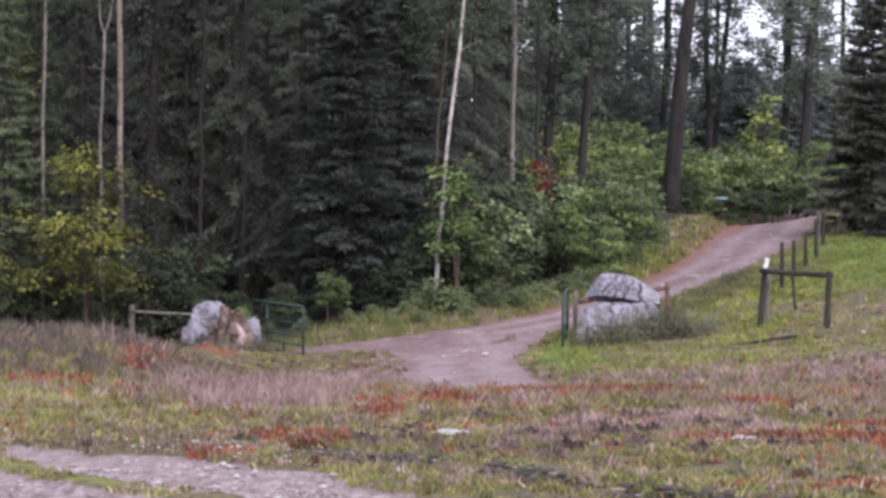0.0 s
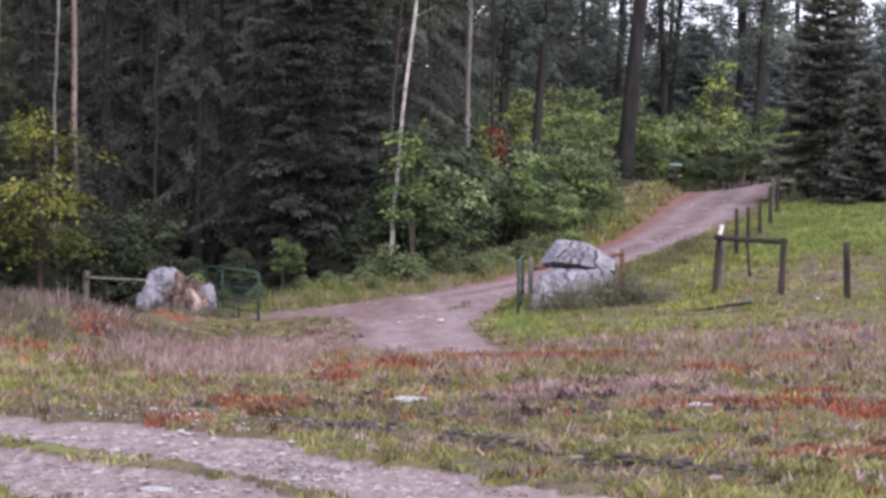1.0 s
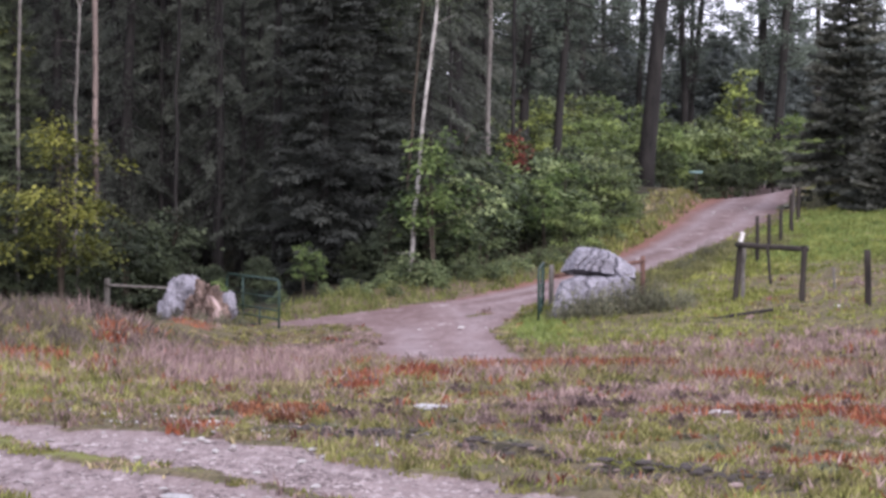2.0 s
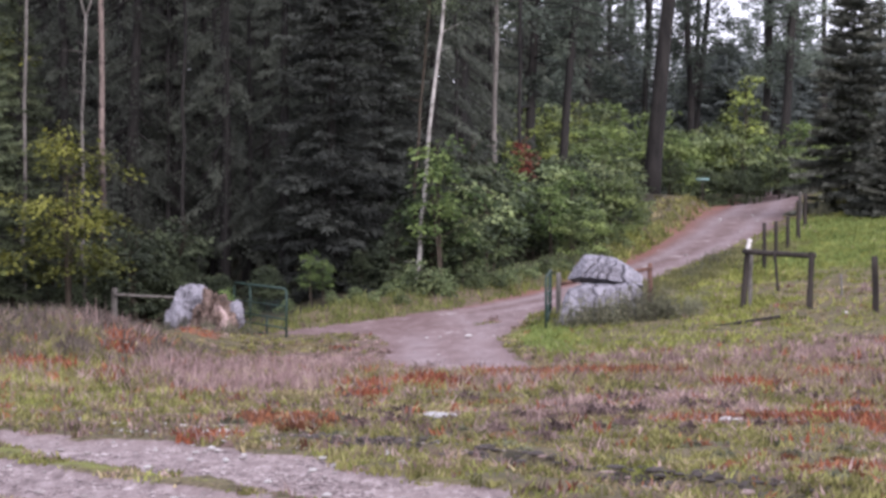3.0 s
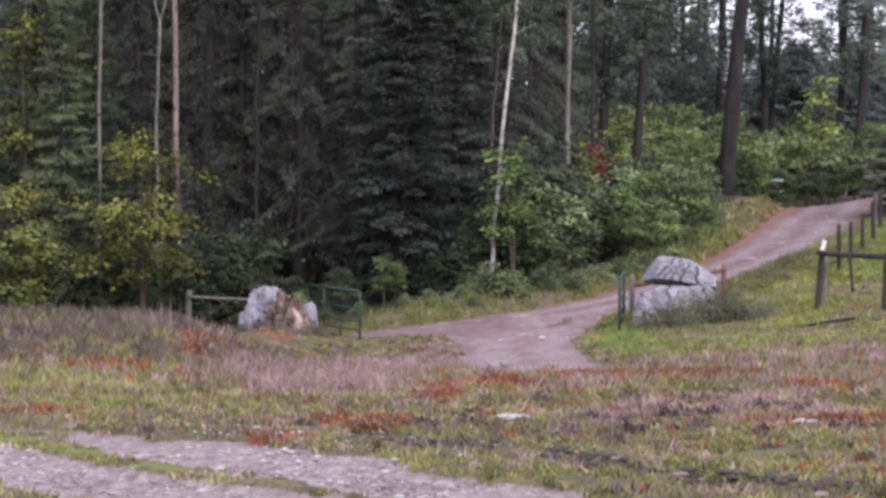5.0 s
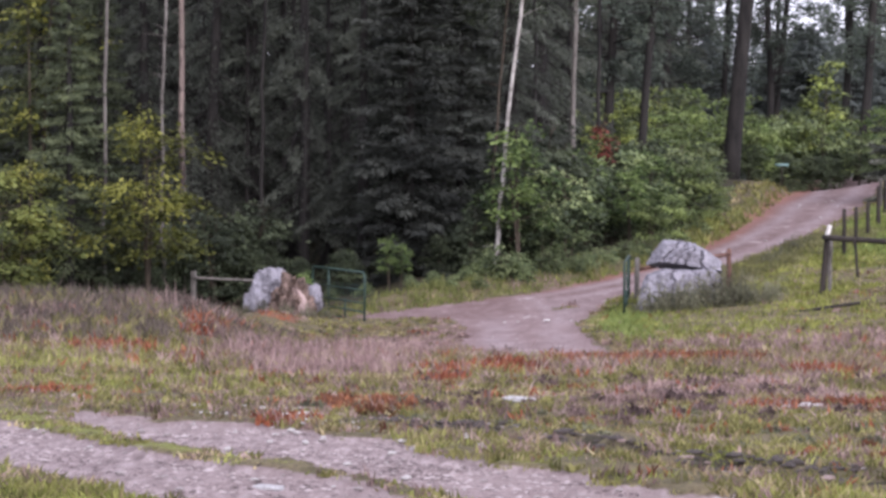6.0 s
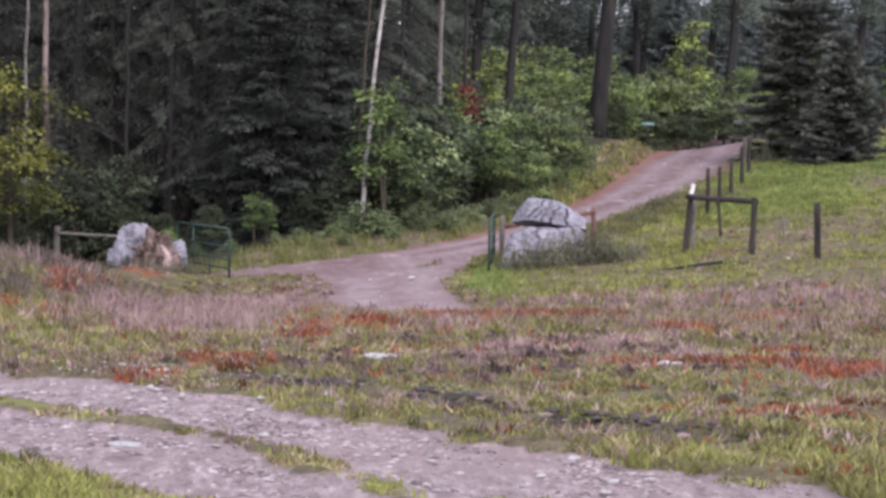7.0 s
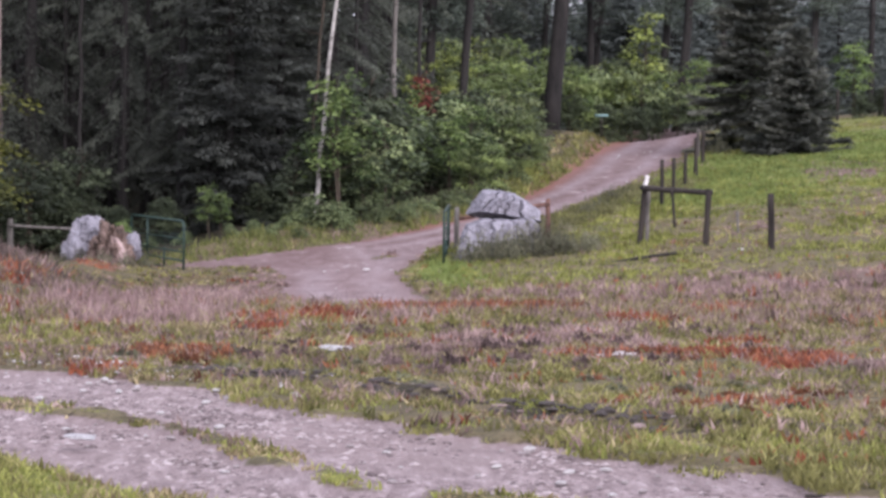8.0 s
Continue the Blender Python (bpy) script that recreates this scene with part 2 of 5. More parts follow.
GRASS_LUSH = foliage("grass_lush", [(0.075, 0.09, 0.022), (0.21, 0.23, 0.058), (0.42, 0.425, 0.135)], 0.8, 0.4, "tuft")
GRASS_PLUME = foliage("grass_plumes", [(0.13, 0.083, 0.078), (0.27, 0.182, 0.172), (0.44, 0.325, 0.305)], 0.85, 0.35, "tuft")
GRASS_FRESH = foliage("grass_fresh", [(0.07, 0.098, 0.027), (0.165, 0.215, 0.062), (0.31, 0.375, 0.13)], 0.8, 0.4, "tuft")
GRASS_PURPLE = foliage("grass_seed_heads", [(0.07, 0.048, 0.043), (0.24, 0.166, 0.152), (0.45, 0.335, 0.305)], 0.85, 0.35, "tuft")
GRASS_DARK = foliage("grass_dead_dark", [(0.028, 0.024, 0.02), (0.07, 0.055, 0.043), (0.13, 0.10, 0.08)], 0.9, 0.2, "tuft")
GRASS_RANK = foliage("grass_rank", [(0.065, 0.055, 0.045), (0.165, 0.135, 0.112), (0.28, 0.23, 0.195)], 0.9, 0.3, "tuft")
GRASS_RUST = foliage("sorrel_rust", [(0.09, 0.034, 0.024), (0.30, 0.092, 0.05), (0.49, 0.215, 0.12)], 0.85, 0.35, "tuft")
ROCK_GREY = surface("rock_grey", (0.13, 0.123, 0.14), (0.37, 0.355, 0.395), 1.5, 0.95, (3.6, 1.4, 0.5), 0.04, (0.11, 0.104, 0.122), 0.35)
ROCK_PINK = surface("rock_pink", (0.20, 0.14, 0.125), (0.60, 0.46, 0.43), 3.0, 0.95, (1.8, 1, 0.7), 0.08)
ROCK_BROWN = surface("rock_brown", (0.035, 0.026, 0.021), (0.40, 0.285, 0.24), 3.0, 0.95, (1.8, 1, 0.9), 0.12, (0.05, 0.042, 0.038), -0.3)
STONE_WHITE = surface("stone_white", (0.28, 0.26, 0.255), (0.66, 0.63, 0.61), 12.0, 0.9, None, 0.01)
STONE_PALE = surface("stone_pale", (0.26, 0.25, 0.25), (0.55, 0.54, 0.55), 9.0, 0.9, None, 0.01)
STONE_GREY = surface("stone_grey", (0.20, 0.17, 0.165), (0.48, 0.43, 0.42), 9.0, 0.9, None, 0.01)
GRAVEL = foliage("gravel_stones", [(0.085, 0.066, 0.066), (0.26, 0.208, 0.206), (0.50, 0.44, 0.435)], 0.9, 0.0)
CLOD = surface("clod_dark", (0.025, 0.021, 0.019), (0.15, 0.128, 0.118), 8.0, 0.95, None, 0.02)
WOOD_POST = surface("wood_weathered", (0.013, 0.011, 0.010), (0.055, 0.046, 0.040), 4.0, 0.9, (1, 1, 0.2), 0.01)
WOOD_PALE = surface("wood_pale", (0.40, 0.38, 0.36), (0.75, 0.72, 0.69), 4.0, 0.9, (1, 1, 0.4), 0.01)
WOOD_BROWN = surface("wood_brown", (0.065, 0.036, 0.03), (0.20, 0.112, 0.088), 4.0, 0.9, (1, 1, 0.3), 0.01)
GATE_GREEN = surface("gate_paint_green", (0.018, 0.036, 0.029), (0.045, 0.078, 0.064), 3.0, 0.5, None, 0.002)
SIGN_TEAL = surface("sign_teal", (0.17, 0.30, 0.29), (0.27, 0.40, 0.39), 6.0, 0.5, None, 0.002)

# ---- the lie of the land ----
def sigmoid(v):
    return 1 / (1 + np.exp(-np.clip(v, -40, 40)))


def softplus(v):
    return np.where(v > 30, v, np.log1p(np.exp(np.minimum(v, 30))))


def step(v, a, b):
    t = np.clip((v - a) / (b - a), 0, 1)
    return t * t * (3 - 2 * t)


def far_edge(x):
    return np.interp(x, [-12, -2.2, 0.5, 2.8, 5.7, 8.7, 11.8, 14.9, 18, 21], [66, 68.9, 70.7, 72, 76.2, 83.8, 95.3, 109.5, 124, 150])


def land(x, y):
    """Height of the ground: the yard, the slope down to the gate and the rise behind it."""
    x, y = np.asarray(x, float), np.asarray(y, float)
    far = 111 - 2.5 * softplus((111 - y) / 2.5)
    xc = np.clip(x, -22, 38)
    n = 2.2 - 0.0585 * 3 * softplus((np.minimum(y, 90) - 17) / 3)
    p = 0.045 * (np.where(y > 60, far, y) - 66) + 0.085 * xc + 0.1
    k = 0.35
    m = np.maximum(n, p)
    z = m + k * np.log(np.exp((n - m) / k) + np.exp((p - m) / k))
    z = z + 0.92 * sigmoid((-4.15 - x) / 0.75) * np.exp(-((y - 54) / 11) ** 2)
    z = z + 0.4 * np.exp(-((x - 11.2) / 2.6) ** 2 - ((y - 110) / 11) ** 2)
    z = z - 0.2 * step(x, 12.5, 16) * step(21 - x, 0, 3) * step(y, 98, 106) * step(135 - y, 0, 12)
    bank_edge = y - clod_line(x)
    z = z + 0.05 * step(bank_edge, -0.12, 0.12) * np.exp(-np.maximum(bank_edge, 0) / 2.5) * step(x, -0.3, 0.3) * step(3.4 - x, 0, 0.8)
    z = z + 0.28 * np.exp(-((x + 4.6) / 1.1) ** 2 - ((y - 65.5) / 3.0) ** 2)
    z = z + 0.42 * step(y - far_edge(x), 0.2, 2.0) * step(x, -3.5, -0.5) * step(16 - x, 0, 2)
    return z


def height(x, y):
    return float(land(x, y))


def wobble(x, y, s=1.0):
    return (np.sin(x * 2.1 * s + 1.3 * np.sin(y * 0.7 * s)) + np.sin(y * 1.3 * s + 1.7 * np.sin(x * 1.1 * s + 2)) + np.sin((x + y) * 3.7 * s + 1)) / 3


def lattice(i, j, seed):
    h = np.sin(i * 127.1 + j * 311.7 + seed * 74.7) * 43758.5453
    return h - np.floor(h)


def value_noise(x, y, seed=0):
    i, j = np.floor(x), np.floor(y)
    u, v = x - i, y - j
    u, v = u * u * (3 - 2 * u), v * v * (3 - 2 * v)
    a, b = lattice(i, j, seed), lattice(i + 1, j, seed)
    c, d = lattice(i, j + 1, seed), lattice(i + 1, j + 1, seed)
    return (a * (1 - u) + b * u) * (1 - v) + (c * (1 - u) + d * u) * v


def patches(x, y, size, seed=0):
    """Uneven patches between 0 and 1, of about that size in metres."""
    return (value_noise(x / size, y / size, seed) + 0.5 * value_noise(2.1 * x / size + 7, 2.1 * y / size, seed + 3) + 0.25 * value_noise(4.3 * x / size, 4.3 * y / size + 5, seed + 5)) / 1.75


def right_edge(y):
    return np.interp(y, [42, 48.4, 57.1, 61.4, 65.3, 68.8, 76.8, 83.7, 93.3, 106.3, 130, 150], [3.0, 3.62, 3.48, 3.35, 3.97, 4.96, 9.2, 12.1, 15.2, 18.2, 23, 26])


def left_edge(y):
    return np.interp(y, [42, 44, 48, 58, 62.6, 66.2, 67.6, 68.4, 69], [2.4, 1.6, 0.55, 0.3, 0.5, 0.1, -2.2, -9, -14])


def road_mask(x, y):
    w = 0.16 * wobble(x, y, 1.5)
    tongue = 1 - 0.6 * np.exp(-((x - 3.15 - 0.4 * (y - 66.9)) / 0.4) ** 2 - ((y - 66.9) / 1.3) ** 2)
    return tongue * step(far_edge(x) - y + 2 * w, -0.3, 0.5) * step(right_edge(y) - x + w, -0.2, 0.35) * step(x - left_edge(y) + w, -0.3, 0.4) * step(y, 42.5, 46)


def track_top(x):
    return np.interp(x, [-40, -8, -2.8, -2.31, -1.42, -0.56, 0.18, 0.8, 1.37, 1.9, 2.33, 2.6, 6, 16, 60], [62, 26, 19.4, 18.85, 18.2, 16.9, 15.4, 14.2, 13.4, 12.7, 12.0, 11.5, 8.5, -1, -40])


def track_strip(x):
    return np.interp(x, [-40, -8, -3.35, -2.77, -1.94, -1.43, -0.96, -0.6, -0.34, -0.11, 0.2, 0.46, 1.1, 3, 6, 16, 60], [60.5, 24.5, 19.0, 17.6, 15.9, 15.25, 14.74, 14.17, 13.6, 13.0, 12.2, 11.7, 10.8, 9.2, 7.0, -2.3, -41.5])


def track_low(x):
    return np.interp(x, [-40, -8, -3, -1.3, -0.95, -0.5, 1, 3, 6, 16, 60], [59, 23, 15, 12.4, 11.8, 11.0, 9.4, 7.7, 5.4, -3.7, -43])


def gravel_mask(x, y):
    w = 1.5 * (patches(x, y * 0.8, 0.35, 71) - 0.5)
    body = step(track_top(x) - y + w, -0.1, 0.25) * step(y - track_low(x) + 0.5 * w, -0.1, 0.25)
    wide = 0.48 + 0.55 * (patches(x, y * 0.7, 0.3, 72) - 0.5) + 0.75 * step(-x, 2.0, 3.2)
    wide = wide * (0.75 + 0.45 * np.sin(x * 5.2 + 1.0) * step(x, -1.4, -0.6))
    strip = np.exp(-((y - track_strip(x) - 0.3 * step(-x, 2.0, 3.2)) / wide) ** 2)
    sparse = step(patches(x, y * 0.6, 0.22, 73), 0.25, 0.5) * (0.75 + 0.25 * step(-x, -0.2, 0.6))
    return body * (1 - 0.95 * step(strip, 0.3, 0.75) * sparse)


def blobs(x, y, spots):
    v = np.zeros_like(x)
    for cx, cy, rx, ry in spots:
        v = np.maximum(v, np.exp(-((x - cx) / rx) ** 2 - ((y - cy) / ry) ** 2))
    return np.clip(v * (0.4 + 1.2 * patches(x, y * 0.55, 0.8, 4)), 0, 1)


def spots(x, y, places):
    """Firm patches with ragged edges."""
    v = np.zeros_like(x)
    rag = 0.7 + 0.6 * patches(x, y * 0.6, 0.3, 6)
    for cx, cy, rx, ry in places:
        v = np.maximum(v, np.exp(-((x - cx) / (rx * rag)) ** 4 - ((y - cy) / (ry * rag)) ** 4))
    return v


RUST = [(-0.76, 20.1, 0.34, 0.6), (-0.5, 21.2, 0.25, 0.5), (2.7, 39.8, 0.9, 0.9), (4.3, 41.5, 0.7, 0.8), (3.2, 21.0, 0.5, 0.36), (4.05, 21.5, 0.16, 0.2), (3.15, 15.2, 0.36, 0.18), (2.65, 20.4, 0.28, 0.3), (-5.6, 40.5, 0.8, 1.2), (-3.6, 23.0, 0.45, 0.4),
        (0.7, 32.0, 0.7, 1.5), (-3.9, 64.0, 1.2, 1.5),         (2.35, 18.9, 0.35, 0.4), (-3.2, 60, 0.6, 1.6), (-3.9, 38, 0.7, 0.8), (4.6, 31, 1.0, 1.0)]
PURPLE = [(19.3, 83, 1.7, 2.6), (-2.1, 46, 1.6, 5), (-0.8, 50, 1.1, 5), (-1.7, 34, 1.1, 4), (1.6, 21.6, 0.75, 0.9), (10.2, 52.5, 4.0, 2.8), (-0.9, 57, 1.2, 4), (-2.2, 41, 1.2, 5), (2.2, 22.9, 0.5, 0.9), (3.2, 26, 1.2, 1.8), (30, 103, 5, 7), (20.8, 86, 2.4, 4)]
STRAW = [(13, 62, 3.5, 3.5), (16.5, 70, 3, 4), (9.5, 60, 2, 2), (11.5, 69, 1.2, 2.5)]
GREEN = [(13.8, 59, 2.5, 2.5), (-5.7, 45.5, 0.8, 1.8), (-4.9, 32, 0.9, 2.5), (-2.7, 22.6, 0.9, 1.0), (-0.6, 66, 0.8, 1.5), (15.5, 86, 3.5, 4), (12.5, 76, 2, 2.5), (5, 59, 1.6, 4), (0.3, 17.8, 1.2, 0.9), (-0.45, 18.8, 0.45, 0.5), (-3.3, 26, 1.5, 3.0), (-2.1, 22.3, 0.9, 1.4), (-4.5, 33, 1.3, 4.0), (2.5, 13.4, 1.2, 0.5), (2.5, 16.8, 0.9, 1.0), (3.8, 17.6, 0.9, 1.3), (2.9, 29.5, 1.2, 2.0), (-5.2, 44, 1.0, 3.0), (4.6, 25, 1.2, 1.6)]


def clod_line(x):
    return np.interp(x, [-0.6, 0.13, 0.56, 1.0, 1.21, 1.5, 1.93, 2.3], [18.3, 17.2, 16.5, 15.8, 15.1, 14.6, 14.1, 13.7])


def near_edge(x, y):
    """The green strip between the turned soil and the gravel."""
    return step(clod_line(x) - 0.15 - y, 0, 0.4) * step(y - track_top(x), -0.7, -0.3) * (1 - gravel_mask(x, y)) * step(x, -0.9, -0.3) * (0.1 + 0.9 * step(patches(x, y * 0.8, 0.3, 33), 0.45, 0.58))


def lush_mask(x, y):
    v = blobs(x, y, [(3.1, 66.9, 0.35, 1.2), (4.2, 62, 0.9, 6), (6.5, 56, 2.6, 4), (2, 14.6, 0.9, 0.5), (-2.5, 27, 1.6, 2.2), (-7, 37, 2.5, 3), (-5.2, 33, 1.2, 2.6), (-3.2, 24.5, 0.8, 1.0)])
    v = np.maximum(v, step(y, 71, 78) * step(x - right_edge(y), 0.2, 1.0) * worn_pasture(x, y))
    v = np.maximum(v, 0.35 * step(y - far_edge(x), -0.3, 0.4) * step(far_edge(x) + 2.2 - y, 0, 0.6))
    v = np.maximum(v, step(track_low(x) - y, -0.1, 0.3))
    v = np.maximum(v, 0.9 * near_edge(x, y))
    v = np.maximum(v, 0.8 * np.exp(-((y - track_strip(x)) / 0.45) ** 2) * step(1.5 - x, 0, 0.5))
    return v * step(110 - y, -40, 0) * np.maximum(0.5 + 0.5 * step(patches(x, y * 0.5, 2.2, 31), 0.35, 0.6), step(14 - y, 0, 1))


def road_across(x, y):
    """How far across the upper road a point lies: 0 at its left edge, 1 at its right."""
    left = np.interp(y, [66, 68.9, 70.7, 72, 76.2, 83.8, 95.3, 109.5, 124, 150], [-12, -2.2, 0.5, 2.8, 5.7, 8.7, 11.8, 14.9, 18, 21])
    right = right_edge(y)
    return (x - left) / np.maximum(right - left, 0.5)


def rut_mask(x, y):
    u = road_across(x, y)
    upper = np.exp(-((u - 0.28) / 0.11) ** 2) + np.exp(-((u - 0.72) / 0.11) ** 2)
    a = (x - left_edge(y)) / np.maximum(right_edge(y) - left_edge(y), 0.5)
    lower = np.exp(-((a - 0.3) / 0.16) ** 2) + np.exp(-((a - 0.75) / 0.16) ** 2)
    # Forest shade put into the road colour: pale ruts left out on this side.
    shade_side = 1 - step(y, 63, 67) * step(3 - x, 0, 1.5)
    return shade_side * np.where(y > 70, upper, lower * step(y, 44, 50)) * (0.4 + 0.9 * patches(x, y * 0.4, 0.9, 8))


def red_verge(x, y):
    u = road_across(x, y)
    return np.exp(-((u - 0.03) / 0.13) ** 2) * step(y, 69, 77) * (0.4 + patches(x, y, 1.5, 2))


def worn_pasture(x, y):
    """1 on the pasture, less on its worn pinkish patch."""
    return 1 - 0.92 * np.exp(-((x - 19.4) / 1.5) ** 2 - ((y - 83) / 2.6) ** 2)


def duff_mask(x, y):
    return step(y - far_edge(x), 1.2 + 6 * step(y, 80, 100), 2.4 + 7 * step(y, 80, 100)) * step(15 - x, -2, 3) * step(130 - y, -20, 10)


def meadow_kind(x, y):
    """Which kind of plant covers each spot: the strongest of four uneven fields wins."""
    q = y * 0.62
    near = step(17.2 - y + 0.5 * wobble(x, y, 1.0), -0.6, 0.6)
    mid_band = step(y, 17, 19) * (1 - step(y, 38, 46))
    right_rise = step(y, 54, 58) * step(x, 3.5, 5)
    hump = np.exp(-((x + 8) / 3.6) ** 2 - ((y - 52) / 9) ** 2)
    left_low = step(-x, 0.05 * y + 0.3, 0.05 * y + 1.6) * (1 - step(y, 34, 40))
    field = lambda seed: 0.62 * patches(x, q, 0.42 + 0.012 * y, seed) + 0.38 * patches(x, q, 1.5, seed + 40)
    straw = field(11) + 0.30 * blobs(x, y, STRAW) + 0.04 + 0.05 * near - 0.25 * hump
    green = field(12) + 0.025 * step(32 - y, 0, 6) + 0.06 * near + 0.17 * right_rise + 0.08 * left_low + 0.01 + 0.36 * blobs(x, y, GREEN) + 0.10 * hump
    purple = field(13) - 0.045 - 0.06 * step(32 - y, 0, 6) + 0.5 * blobs(x, y, PURPLE) - 0.04 * near - 0.08 * left_low
    rust = field(14) + 0.45 * blobs(x, y, RUST) + 0.62 * spots(x, y, RUST[:8]) + 0.3 * spots(x, y, RUST[8:10]) + 0.005 * mid_band - 0.04 * near - 0.12 * right_rise - 0.07 * step(y, 44, 50) - 0.17
    return np.argmax(np.stack([straw, green, purple, rust]), 0)


def make_ground():
    def axis(inner, outer, n_in, n_out):
        a = np.linspace(inner[0], inner[1], n_in)
        g = np.linspace(0, 1, n_out + 1)[1:] ** 3
        return np.concatenate([inner[0] - (g * (inner[0] - outer[0]))[::-1], a, inner[1] + g * (outer[1] - inner[1])])
    xs = axis((-14, 24), (-2200, 2200), 330, 26)
    near = np.exp(np.linspace(np.log(9.5), np.log(135), 520))
    ys = np.concatenate([-2200 + 2188 * (1 - (1 - np.linspace(0, 1, 22)[:-1]) ** 3), np.linspace(-12, 9.5, 86)[:-1], near, 135 + 2100 * np.linspace(0, 1, 24)[1:] ** 3])
    X, Y = np.meshgrid(xs, ys)
    fx, fy = X.ravel(), Y.ravel()
    rough = 0.02 * wobble(fx * 1.7, fy * 1.3, 1.9) + 0.05 * wobble(fx * 0.5, fy * 0.35, 1.0) * step(fy, 18, 30)
    g = gravel_mask(fx, fy)
    r = road_mask(fx, fy)
    Z = land(fx, fy) + rough * (1 - 0.6 * np.maximum(g, r)) - 0.05 * g - 0.05 * r
    nx, ny = len(xs), len(ys)
    i = np.arange(nx * ny).reshape(ny, nx)
    quads = np.stack([i[:-1, :-1], i[:-1, 1:], i[1:, 1:], i[1:, :-1]], -1).reshape(-1, 4)
    me = bpy.data.meshes.new("ground")
    me.from_pydata(np.stack([fx, fy, Z], 1), [], quads.tolist())
    clear = 1 - np.maximum(g, r)
    kind = meadow_kind(fx, fy)
    for name, v in (("gravel", g), ("road", r), ("rust", (kind == 3) * clear), ("purple", (kind == 2) * clear),
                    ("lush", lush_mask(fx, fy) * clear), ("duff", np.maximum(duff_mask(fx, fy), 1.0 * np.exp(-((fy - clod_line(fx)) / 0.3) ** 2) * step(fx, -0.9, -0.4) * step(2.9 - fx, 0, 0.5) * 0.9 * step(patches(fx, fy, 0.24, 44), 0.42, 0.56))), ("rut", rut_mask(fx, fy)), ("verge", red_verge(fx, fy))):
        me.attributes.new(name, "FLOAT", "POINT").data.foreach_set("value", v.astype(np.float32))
    me.polygons.foreach_set("use_smooth", np.ones(len(quads), bool))
    me.materials.append(GROUND)
    return tagged(new("ground", me), "sloping rough meadow with a gravel track and a dirt road", "ground", kind="structure")


make_ground()

# ---- building blocks ----
def add_part(name, bm, mat, parent, label="", smooth=True):
    me = bpy.data.meshes.new(name)
    bm.normal_update()
    bm.to_mesh(me)
    bm.free()
    me.materials.append(mat)
    if smooth:
        me.polygons.foreach_set("use_smooth", np.ones(len(me.polygons), bool))
    ob = new(name, me)
    ob.parent = parent
    return tagged(ob, label)


def array_part(name, verts, faces, mat, parent=None, smooth=False, tone=None):
    me = bpy.data.meshes.new(name)
    me.from_pydata(verts, [], faces)
    if tone is not None:
        me.attributes.new("tone", "FLOAT", "POINT").data.foreach_set("value", np.repeat(np.asarray(tone, np.float32), len(verts) // len(tone)))
    me.materials.append(mat)
    if smooth:
        me.polygons.foreach_set("use_smooth", np.ones(len(me.polygons), bool))
    ob = new(name, me)
    if parent:
        ob.parent = parent
    return ob


def thing(name, m, label, category, group=""):
    ob = new(name)
    ob.empty_display_size = 0.2
    ob.matrix_basis = m
    return tagged(ob, label, category, group)


def tube(bm, pts, radii, sides=8, closed=True):
    """A tapered tube along points."""
    rings = []
    pts = [Vector(p) for p in pts]
    for i, (p, r) in enumerate(zip(pts, map(float, radii))):
        d = (pts[min(i + 1, len(pts) - 1)] - pts[max(i - 1, 0)]).normalized()
        side = d.cross(Vector((0, 1, 0)) if abs(d.y) < 0.9 else Vector((1, 0, 0))).normalized()
        up = side.cross(d)
        rings.append([bm.verts.new(p + r * (math.cos(a) * side + math.sin(a) * up)) for a in (2 * math.pi * k / sides for k in range(sides))])
    for a, b in zip(rings, rings[1:]):
        for k in range(sides):
            bm.faces.new((a[k], a[(k + 1) % sides], b[(k + 1) % sides], b[k]))
    if closed:
        bm.faces.new(rings[0][::-1])
        bm.faces.new(rings[-1])


def blades(p, d, side, length, width, fold=0.15):
    """Arrays of small leaf shapes: a point p, a way d, a side way, each a diamond of four corners."""
    n = len(p)
    length, width = np.broadcast_to(length, n)[:, None], np.broadcast_to(width, n)[:, None]
    nrm = np.cross(d, side)
    mid = p + d * length * 0.45
    v = np.stack([p, mid + side * width / 2 + nrm * width * fold, p + d * length, mid - side * width / 2 + nrm * width * fold], 1).reshape(-1, 3)
    f = np.arange(4 * n).reshape(n, 4)
    return v, f


def unit(v):
    return v / np.maximum(np.linalg.norm(v, axis=-1, keepdims=True), 1e-9)


